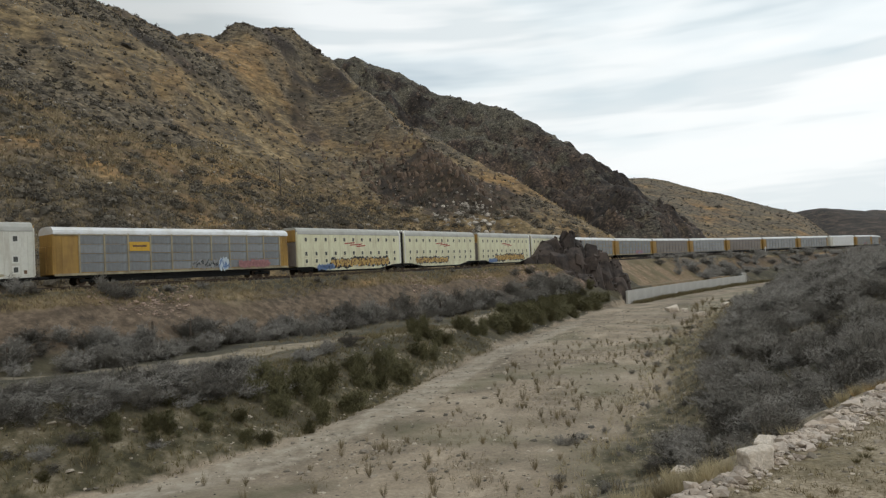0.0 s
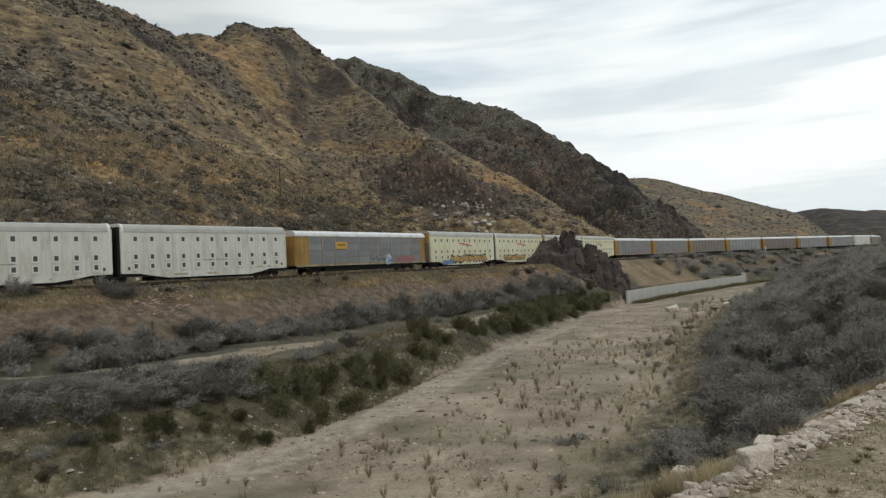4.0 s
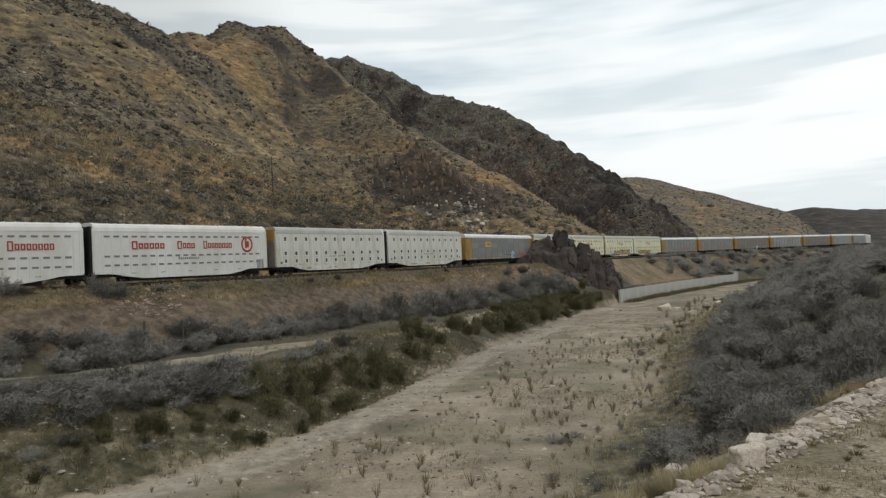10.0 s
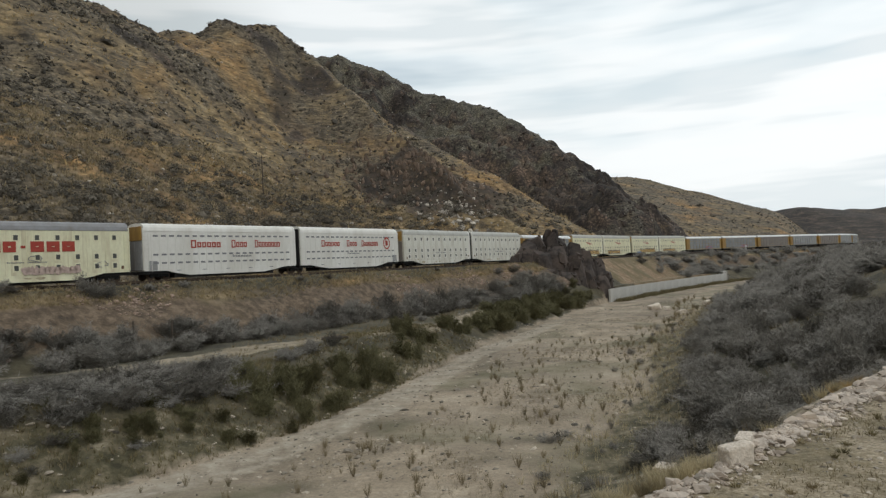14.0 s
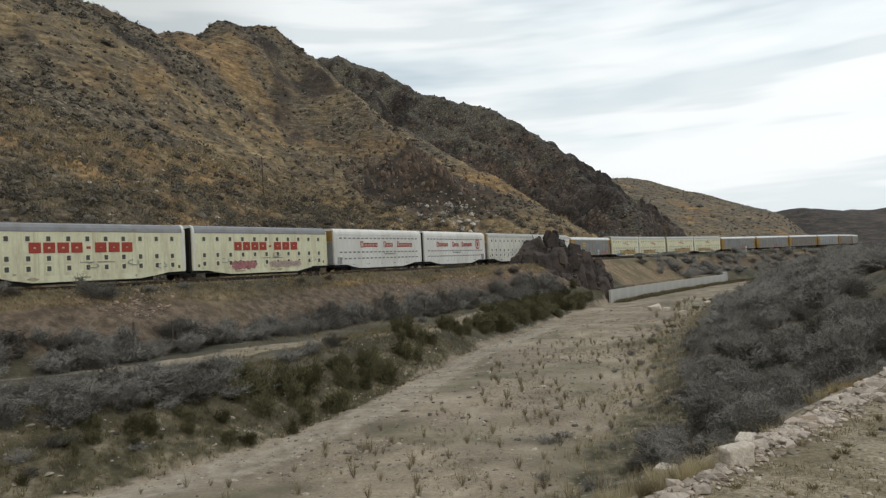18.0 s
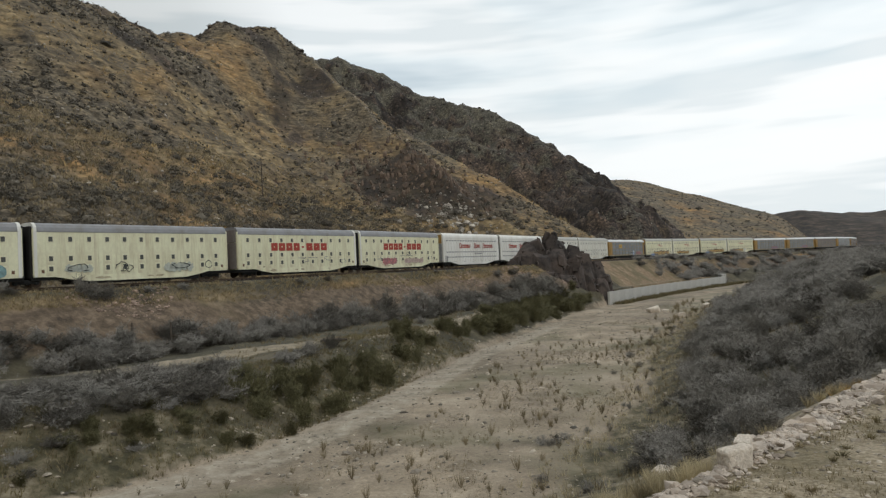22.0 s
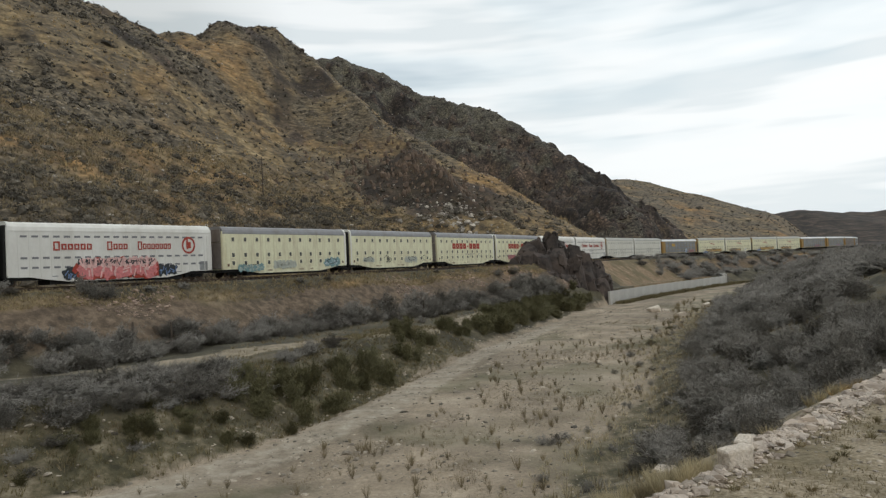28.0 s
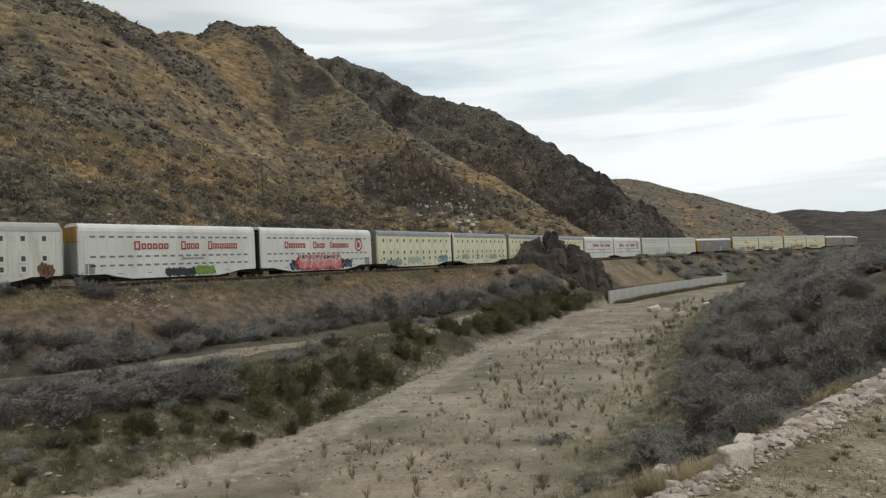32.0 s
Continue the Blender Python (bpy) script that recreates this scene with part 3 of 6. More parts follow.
def build_ground():
    ang = np.concatenate([np.linspace(-180, -44, 60, endpoint=False), np.linspace(-44, 44, 420, endpoint=False), np.linspace(44, 180, 60, endpoint=False)])
    rad = np.concatenate([[0.001, 0.6], np.geomspace(1.2, 100, 260, endpoint=False), np.geomspace(100, 240, 240, endpoint=False), np.geomspace(240, 800, 190, endpoint=False), np.geomspace(800, 3200, 60)])
    a, r = np.meshgrid(np.radians(ang), rad)
    x, y = 0.31 + r * np.sin(a), r * np.cos(a) - 0.47
    z, masks = land(x.ravel(), y.ravel())
    rows, cols = r.shape
    i = np.arange(rows - 1)[:, None] * cols
    j = np.arange(cols)[None, :]
    k = (j + 1) % cols
    faces = np.stack([i + j, i + k, i + cols + k, i + cols + j], -1).reshape(-1, 4)[:, ::-1]
    me = fast_mesh("ground", np.stack([x.ravel(), y.ravel(), z], 1), faces, ground_material(), True)
    for name, v in masks.items():
        me.attributes.new(name, "FLOAT", "POINT").data.foreach_set("value", v.astype(np.float32))
    return tagged(new("ground", me), "dry desert ground with tan grass, gravel wash and rocky hills", "ground", kind="structure")


build_ground()

# ---------------------------------------------------------------- the track
def build_track():
    st = np.arange(-420, 640, 3.0)
    prof = [(-3.9, -1.1), (-2.1, -0.3), (2.1, -0.3), (3.9, -1.1)]
    v, f = [], []
    for k, s in enumerate(st):
        for n, z in prof:
            v.append(beside(s, n + 0.12 * noise.noise((s * .3, n, 0)), z + 0.05 * noise.noise((s * .4, n, 5))))
        if k:
            f += [(4 * k - 4 + i, 4 * k - 3 + i, 4 * k + 1 + i, 4 * k + i) for i in range(3)]
    g = Geo().add(v, f)
    tagged(new("track_bed", g.mesh("track_bed", "ballast", True)), "dark crushed-stone ballast bed under the railway", "track bed", kind="structure")
    for side in (-0.72, 0.72):
        rail = [(-.07, -.16), (-.07, -.13), (-.012, -.11), (-.012, -.04), (-.036, -.03), (-.036, 0), (.036, 0), (.036, -.03), (.012, -.04), (.012, -.11), (.07, -.13), (.07, -.16)]
        v, f = [], []
        for k, s in enumerate(st):
            v += [beside(s, side + n, z) for n, z in rail]
            if k:
                f += [(12 * k - 12 + i, 12 * k - 12 + (i + 1) % 12, 12 * k + (i + 1) % 12, 12 * k + i) for i in range(12)]
        tagged(new("rail", Geo().add(v, f).mesh("rail", "steel")), "worn steel rail on timber sleepers", "rail", "rails of the line", "structure")
    g = Geo()
    for s in np.arange(-160, 420, 0.62):
        h = np.interp(s, LINE_S, LINE_H)
        g.box(*beside(s, 0, -0.27), 0.22, 2.6, 0.2, Matrix.Rotation(h, 3, "Z"))
    tagged(new("sleepers", g.mesh("sleepers", "timber")), "dark creosoted timber sleepers set in ballast", "sleepers", kind="stuff")


build_track()


# ---------------------------------------------------------------- rail cars
# a car's own space: x forward along the track, y to its left, z up from the rail; its middle at x = 0
def hull(name, length, stations, profile, mat, parent, label=""):
    """A shell swept along x: stations (x, lower edge), profile (y, z) from the lower edge of one side over the top to the other."""
    v, f, k = [], [], len(profile)
    for x, low in stations:
        v += [(x, y, max(z, low) if i in (0, k - 1) else z) if z > 0 else (x, y, low) for i, (y, z) in enumerate(profile)]
    for s in range(len(stations) - 1):
        f += [(s * k + i + 1, s * k + i, (s + 1) * k + i, (s + 1) * k + i + 1) for i in range(k - 1)]
        f.append((s * k, s * k + k - 1, (s + 1) * k + k - 1, (s + 1) * k))
    f += [tuple(range(k)), tuple(range(len(stations) * k - 1, (len(stations) - 1) * k - 1, -1))]
    return part(name, Geo().add(v, f), mat, parent, label)


def bogie(parent, x):
    g = Geo()
    for y in (-0.98, 0.98):
        g.box(x, y, 0.52, 2.3, 0.14, 0.26, bevel=0.04)
        g.box(x - 0.9, y, 0.47, 0.34, 0.2, 0.36, bevel=0.05)
        g.box(x + 0.9, y, 0.47, 0.34, 0.2, 0.36, bevel=0.05)
        for d in (-0.2, 0, 0.2):
            g.tube((x + d, y, 0.3), (x + d, y, 0.62), 0.08, 0.08, 8)
    g.box(x, 0, 0.6, 0.5, 2.2, 0.3, bevel=0.04)
    b = part("bogie", g, "black", parent, "dark greasy steel bogie")
    for dx in (-0.9, 0.9):
        for y in (-0.74, 0.74):
            w = Geo()
            w.tube((x + dx, y - 0.07, 0.46), (x + dx, y + 0.07, 0.46), 0.46, 0.46, 20)
            s = 1 if y > 0 else -1
            w.tube((x + dx, y + s * 0.07, 0.46), (x + dx, y + s * 0.12, 0.46), 0.14, 0.11, 12)
            part("wheel", w, "steel", b)


def blob(g, x, z, rx, rz, y, seed, n=18):
    """An uneven flat patch of sprayed paint."""
    r = random.Random(seed)
    pts = []
    for i in range(n):
        a, q = 2 * math.pi * i / n, 0.72 + 0.5 * r.random()
        pts.append((x + rx * q * math.cos(a), y, z + rz * q * math.sin(a)))
    g.add(pts, [tuple(range(n))])


def scrawl(parent, x, z, wide, high, mats, seed, y=-1.6):
    """Sprayed lettering that nobody could read: plain patches with plain bars over them."""
    r = random.Random(seed)
    for layer, mat in enumerate(mats):
        n = max(3, int(wide / high * 1.6))
        for i in range(n):
            cx = x - wide / 2 + wide * (i + 0.5) / n
            g = Geo()
            if layer % 2 == 0:
                blob(g, cx, z + r.uniform(-.06, .06) * high, wide / n * (0.8 - 0.1 * layer), high * (0.55 - 0.07 * layer), y - 0.006 * (layer + 1), r.random())
            else:
                for _ in range(4):
                    m = Matrix.Rotation(r.gauss(0.25, 0.6), 3, "Y")
                    g.box(cx + r.uniform(-.55, .55) * wide / n, y - 0.006 * (layer + 1) - 0.001 * _, z + r.uniform(-.32, .32) * high, 0.06 * high + 0.03, 0.004, high * r.uniform(.2, .6), m)
            part("graffiti", g, mat, parent, "sprayed paint patch")


def tagline(parent, x, z, wide, high, mat, seed, y=-1.66):
    """A thin sprayed outline: strokes of a few centimetres round an uneven closed loop."""
    r = random.Random(seed)
    n = 11
    ring = [(x + wide / 2 * math.cos(2 * math.pi * i / n) * r.uniform(.6, 1.1), z + high / 2 * math.sin(2 * math.pi * i / n) * r.uniform(.5, 1.15)) for i in range(n)]
    for (a, b), (c, d) in zip(ring, ring[1:] + ring[:1]):
        if r.random() < 0.8:
            ln = math.hypot(c - a, d - b)
            g = Geo().box((a + c) / 2, y, (b + d) / 2, ln + 0.05, 0.004, 0.07, Matrix.Rotation(-math.atan2(d - b, c - a), 3, "Y"))
            part("graffiti_stroke", g, mat, parent, "thin sprayed stroke")


def word_bars(parent, spots, z, mat, y=-1.6, label="row of plain red bars in place of lettering", low=0.66, pitch=0.78):
    """Bars of the size of painted words: (x from, x to, height)."""
    for a, b, h in spots:
        n = max(1, round((b - a) / (h * pitch)))
        w = (b - a) / n
        for i in range(n):
            hh = h if i == 0 else h * low
            part("lettering", Geo().box(a + (i + .5) * w, y, z - (h - hh) / 2, w * 0.6, 0.012, hh), mat, parent, label)


def word_blocks(parent, spots, z, mat, y=-1.6, first=1.5, stroke=0.24, gap=0.2):
    """Painted words as plain hollow blocks, one a letter: (x from, x to, height, letters); first: how much taller the first one is."""
    for a, b, h, n in spots:
        unit = (b - a) / (n - 1 + (1.25 if first > 1 else 1))
        x = a
        for i in range(n):
            w = unit * (1.25 if i == 0 and first > 1 else 1)
            hh = h * (first if i == 0 else 1)
            ww, st, m = w * (1 - gap), unit * stroke, z + (hh - h) / 2 * (0.55 if first > 1 else 1)
            g = Geo()
            for d in (-1, 1):
                g.box(x + w / 2 + d * (ww - st) / 2, y, m, st, 0.012, hh)
                g.box(x + w / 2, y, m + d * (hh - st) / 2, ww - 2 * st, 0.012, st)
            part("lettering", g, mat, parent, "plain red hollow block in place of a letter")
            x += w


def paired_unit(look_of, rear, extras=()):
    """Half of an articulated two-unit car carrier; rear: the trailing half, whose front end meets the other's."""
    ln, half = 20.84, 10.42
    body, roof = {"cream": ("cream", "roof_grey"), "auto": ("cream", "roof_grey"), "logo": ("cream", "roof_pale"), "white": ("white", "roof_pale"), "bright": ("bright", "bright")}[look_of]
    top = roof
    car = new("car_carrier")
    sgn = 1 if rear else -1                       # sgn * x grows towards the joint
    st = [(-half, 1.0), (-half + 2.6, 0.98), (-half + 3.6, 0.72), (-half + 5.4, 0.42), (half - 5.2, 0.42), (half - 3.2, 0.7), (half - 1.9, 0.95), (half, 0.98)]
    st = [(sgn * x, z) for x, z in st]
    st = st if rear else st[::-1]
    prof = [(-1.56, 0), (-1.56, 1.2), (-1.56, 3.2), (-1.56, 5.2), (1.56, 5.2), (1.56, 3.2), (1.56, 1.2), (1.56, 0)]
    hull("body", ln, st, prof, body, car)
    rp = [(-1.585, 5.19), (-1.585, 5.28), (-1.52, 5.62), (-1.33, 5.9), (-0.95, 6.06), (0, 6.12), (0.95, 6.06), (1.33, 5.9), (1.52, 5.62), (1.585, 5.28), (1.585, 5.19)]
    hull("roof", ln, [(-half + .05, 5.19), (half - .05, 5.19)], rp, top, car, "corrugated rounded metal roof")
    rib = Geo().box(0, 0, 0, 0.06, 1.7, 0.035).mesh("roof_rib", top)
    for i in range(22):
        part("roof_rib", rib, top, car, at=pose(-half + 0.9 + i * 0.905, 0, 6.11))
    # pale corner posts at both ends, over the full height
    for x in (-half, half):
        for y in (-1.5, 1.5):
            part("corner_post", Geo().box(x, y, 3.3, 0.16, 0.18, 4.4, bevel=0.04), body, car)
    rim_x = sorted((sgn * (half - 0.02), sgn * (half - 0.3)))
    hull("end_rim", 0.3, [(rim_x[0], 1.0), (rim_x[1], 1.0)], [(-1.6, 0), (-1.6, 5.28), (-1.545, 5.66), (-1.35, 5.95), (-0.97, 6.1), (0, 6.16), (0.97, 6.1), (1.35, 5.95), (1.545, 5.66), (1.6, 5.28), (1.6, 0)],
         "bright", car, "pale rounded end rim")
    # joint end: black bellows; coupled end: doors with an ochre upper panel
    je = sgn * half
    g = Geo().box(je + sgn * 0.12, 0, 3.3, 0.26, 2.7, 4.9, bevel=0.06)
    part("bellows", g, "black", car, "black rubber bellows at the joint")
    ce = -sgn * half
    g = Geo().box(ce - sgn * 0.06, 0, 5.0, 0.14, 2.6, 1.5, bevel=0.03)
    ochre = look_of not in ("cream", "auto")
    part("end_panel", g, "yellow" if ochre else "panel_brown", car, "ochre upper end panel" if ochre else "brown-stained upper end panel")
    for y in (-0.66, 0.66):
        g = Geo().box(ce - sgn * 0.05, y, 2.65, 0.12, 1.28, 3.1, bevel=0.03)
        part("end_door", g, "panel_brown" if look_of != "bright" else "panel_pale", car, "grey end door")
    g = Geo()
    g.box(ce - sgn * 0.5, 0, 0.86, 1.1, 0.24, 0.26, bevel=0.05).box(ce - sgn * 0.95, 0, 0.86, 0.3, 0.36, 0.32, bevel=0.06)
    part("coupler", g, "black", car)
    g = Geo()
    for i in range(9):
        g.box(ce + sgn * 0.28, -1.6, 1.35 + i * 0.42, 0.5, 0.03, 0.035)
    for d in (0.04, 0.52):
        g.box(ce + sgn * d, -1.6, 3.0, 0.035, 0.03, 3.8)
    part("ladder", g, body, car)
    # underframe, its black box deepened to stand for the shadow below the car
    g = Geo().box(0, 0, 0.5, 13.6, 2.6, 0.62).box(ce + sgn * 1.6, 0, 0.82, 3.2, 2.7, 0.3).box(je - sgn * 1.3, 0, 0.82, 2.9, 2.7, 0.3)
    part("underframe", g, "black", car)
    bogie(car, ce + sgn * 2.0)
    if rear:
        bogie(car, je + 0.45)
    # side posts; slots and vents as flat plates, vents coloured dark for their shaded inside
    if look_of == "bright":
        post = Geo().box(0, 0, 0, 0.06, 0.02, 4.0).mesh("side_post", body)
        for i in range(21):
            part("side_post", post, body, car, at=pose(-half + 0.87 + i * 0.955, -1.572, 2.9))
        hole = Geo().box(0, 0, 0, 0.56, 0.02, 0.19).mesh("slot", "seam")
        for z in (4.72, 2.72, 1.82):
            for i in range(20):
                part("slot", hole, "seam", car, at=pose(-half + 1.35 + i * 0.955, -1.57, z))
    else:
        n = 11
        step = (ln - 3.0) / (n - 1)
        wide, slim = Geo().box(0, 0, 0, 0.9, 0.012, 4.1).mesh("side_panel", body), Geo().box(0, 0, 0, 0.06, 0.03, 4.1).mesh("side_post", body)
        for i in range(2 * n - 1):
            at = pose(-half + 1.5 + i * step / 2, -1.566, 3.1)
            part("side_post", slim, body, car, at=at) if i % 2 else part("side_panel", wide, body, car, at=at)
        # no hole is cut: a dark plate paints the shade inside each vent
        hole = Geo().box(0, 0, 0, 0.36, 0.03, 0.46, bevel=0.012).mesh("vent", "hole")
        rim = Geo().box(0, 0, 0, 0.62, 0.012, 0.74).mesh("vent_frame", "trim" if look_of == "white" else body)
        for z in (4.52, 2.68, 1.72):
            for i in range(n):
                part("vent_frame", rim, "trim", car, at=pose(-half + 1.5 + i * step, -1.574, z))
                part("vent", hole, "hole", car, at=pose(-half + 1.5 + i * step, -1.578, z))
    if look_of == "bright":
        word_blocks(car, [(-4.9, -0.9, 0.6, 6), (0.5, 2.8, 0.6, 4), (3.9, 7.9, 0.6, 8)] if rear else [(-6.6, -2.9, 0.58, 6), (-1.5, 0.7, 0.58, 4), (1.7, 5.5, 0.58, 8)], 3.75, "red")
        mark = Geo().box(0, 0, 0, 0.5, 0.014, 0.07).mesh("stencil", "seam")
        for i in range(5):
            part("stencil", mark, "seam", car, "small dark stencil bar", pose(-6.4 + 3.2 * i, -1.57, 0.98))
        part("jack_plate", Geo().box(ce + sgn * 1.0, -1.57, 1.55, 1.0, 0.02, 1.0, bevel=0.008), "panel_pale", car, "grey plate at the car's corner")
        word_bars(car, [(0.6, 3.4, 0.3)] if rear else [(-1.4, 1.2, 0.3)], 2.45, "seam", label="small grey lettering as plain bars")
        if not rear:
            g = Geo()
            for i in range(20):
                a, b = 2 * math.pi * i / 20, 2 * math.pi * (i + 1) / 20
                g.add([(7.6 + r * math.cos(c), -1.585, 3.85 + 1.15 * r * math.sin(c)) for c, r in ((a, .82), (b, .82), (b, .62), (a, .62))], [(0, 1, 2, 3)])
            g.box(7.6, -1.585, 3.85, 0.55, 0.01, 0.7).box(7.45, -1.59, 3.95, 0.2, 0.012, 1.1)
            part("emblem", g, "red", car, "round red emblem, plain shapes")
    if look_of == "auto":
        word_blocks(car, [(-5.4, -0.4, 0.98, 4), (0.6, 4.6, 0.98, 3)] if rear else [(-4.9, 0.1, 0.98, 4), (1.1, 5.2, 0.98, 3)], 3.68, "red", first=1, stroke=0.33, gap=0.16)
        word_bars(car, [(-0.25, 0.4, 0.24)] if rear else [(0.25, 0.9, 0.24)], 3.66, "red", low=1.0, pitch=2.7)
        word_bars(car, [(-0.8, 0.6, 0.14), (0.9, 2.6, 0.14)], 2.25, "seam", label="small grey lettering as plain bars")
    if look_of == "logo":
        g = Geo()
        for i, (x, w) in enumerate(((-0.9, 2.0), (0.4, 2.4), (1.4, 1.8))):
            g.add([(x - w / 2, -1.585, 3.9 - i * 0.2), (x + w / 2, -1.585, 4.02 - i * 0.2), (x + w / 2 + .2, -1.585, 4.2 - i * 0.2), (x - w / 2 + .2, -1.585, 4.06 - i * 0.2)], [(0, 1, 2, 3)])
        part("emblem", g, "red", car, "slanted red emblem bars")
    if look_of == "white":
        word_bars(car, [(-1.2, 0.2, 0.16), (0.5, 1.9, 0.16)], 2.25, "seam", label="small grey lettering as plain bars")
    if look_of in ("cream", "auto", "white"):
        r = random.Random(len(extras) * 7 + rear)
        for i in range(9):
            g = Geo()
            x = r.uniform(-9.2, 9.2)
            low = 1.12 if abs(x) > 5 else 0.62
            blob(g, x, low + 0.12, r.uniform(.12, .5), r.uniform(.06, .16), -1.5625 - 0.0005 * i, r.random(), 14)
            part("stain", g, "grime", car, "brown grime stain along the sill")
        for e in (-1, 1):
            part("grab_box", Geo().box(e * (half - 0.75), -1.575, 1.55, 0.62, 0.03, 0.62, bevel=0.01), body, car)
            part("grab_hole", Geo().box(e * (half - 0.75), -1.594, 1.5, 0.26, 0.012, 0.32), "rust", car, "rusty tie-down hole")
    for k, (x, z, wide, high, mats, seed) in enumerate(extras):
        scrawl(car, x, z, wide, high, mats, seed, -1.6 - 0.03 * k)
    return car


def single_car(panel, frame_mat="yellow", roof="roof_white", extras=(), plate=True, posts="ochre_dull"):
    """A long enclosed car carrier with posts and perforated panels between them."""
    ln, half = 27.4, 13.7
    car = new("autorack")
    prof = [(-1.5, 0), (-1.5, 1.3), (-1.5, 4.98), (1.5, 4.98), (1.5, 1.3), (1.5, 0)]
    hull("inner_wall", ln, [(-half, 1.12), (half, 1.12)], prof, frame_mat, car)
    rp = [(-1.6, 4.96), (-1.6, 5.1), (-1.54, 5.35), (-1.2, 5.6), (-0.7, 5.7), (0, 5.74), (0.7, 5.7), (1.2, 5.6), (1.54, 5.35), (1.6, 5.1), (1.6, 4.96)]
    hull("roof", ln, [(-half - .06, 4.96), (half + .06, 4.96)], rp, roof, car, "pale rounded metal roof")
    bays, x0, x1 = 10, -half + 2.3, half - 1.25
    step = (x1 - x0) / bays
    post = Geo().box(0, 0, 0, 0.17, 0.1, 3.9, bevel=0.01).mesh("side_post", posts)
    for i in range(bays + 1):
        part("side_post", post, posts, car, at=pose(x0 + i * step, -1.55, 3.1))
    for y in (-1.55, 1.55):
        part("side_sill", Geo().box(0, y, 1.12, ln, 0.12, 0.22), posts, car)
        part("top_rail", Geo().box(0, y, 4.92, ln, 0.08, 0.12), posts, car)
    ph = 3.62 / 4
    pm = Geo()
    pm.box(0, 0, 0, step - 0.2, 0.04, ph - 0.05).box(0, -0.025, ph / 2 - 0.06, step - 0.2, 0.02, 0.05)
    pm = pm.mesh("panel", panel)
    for i in range(bays):
        for j in range(4):
            part("panel", pm, panel, car, at=pose(x0 + (i + .5) * step, -1.53, 1.28 + ph * (j + .5)))
    g = Geo().box(0, 1.53, 3.1, x1 - x0, 0.04, 3.6)
    part("far_panel", g, panel, car)
    if plate:
        part("plate", Geo().box(x0 + 2.5 * step, -1.6, 3.75, step * 0.9, 0.03, 0.95, bevel=0.01), "plate", car, "yellow plate with a plain emblem")
        part("plate_mark", Geo().box(x0 + 2.5 * step, -1.62, 3.8, step * 0.62, 0.006, 0.2), "rust", car)
    for e in (-1, 1):
        g = Geo().box(e * (half + 0.02), 0, 4.4, 0.1, 2.9, 1.1, bevel=0.03)
        part("end_panel", g, frame_mat, car)
        for y in (-0.74, 0.74):
            d = Geo().box(e * (half + 0.05), y, 2.5, 0.12, 1.42, 2.7, bevel=0.03)
            for i in range(4):
                d.box(e * (half + 0.12), y, 1.5 + i * 0.62, 0.05, 1.3, 0.06)
            part("end_door", d, frame_mat, car)
        g = Geo()
        for i in range(9):
            g.box(e * (half - 0.45), -1.6, 1.3 + i * 0.4, 0.55, 0.03, 0.035)
        for dx in (0.2, 0.72):
            g.box(e * (half - dx), -1.6, 2.9, 0.04, 0.03, 3.6)
        part("ladder", g, frame_mat, car)
        g = Geo().box(e * (half + 0.4), 0, 0.86, 0.9, 0.24, 0.26, bevel=0.05).box(e * (half + 0.72), 0, 0.86, 0.26, 0.36, 0.32, bevel=0.05)
        part("coupler", g, "black", car)
        bogie(car, e * (half - 3.6))
    # the lower black box fills the gap over the rails in place of shadow
    g = Geo().box(0, 0, 0.9, ln - 0.4, 2.7, 0.26).box(0, 0, 0.6, ln - 11, 2.2, 0.6)
    g.box(-2.5, -0.9, 0.62, 2.4, 0.6, 0.45).box(3.2, -0.9, 0.62, 1.4, 0.5, 0.4)
    part("underframe", g, "black", car)
    for k, (x, z, wide, high, mats, seed) in enumerate(extras):
        scrawl(car, x, z, wide, high, mats, seed, -1.62 - 0.03 * k)
    return car


PAIR, SINGLE = 44.078, 29.053
START = 296.97              # station of the joint ahead of the white single car at the start
TRAIN = []                  # (car, station of its middle at the start, half the distance of its bearings)


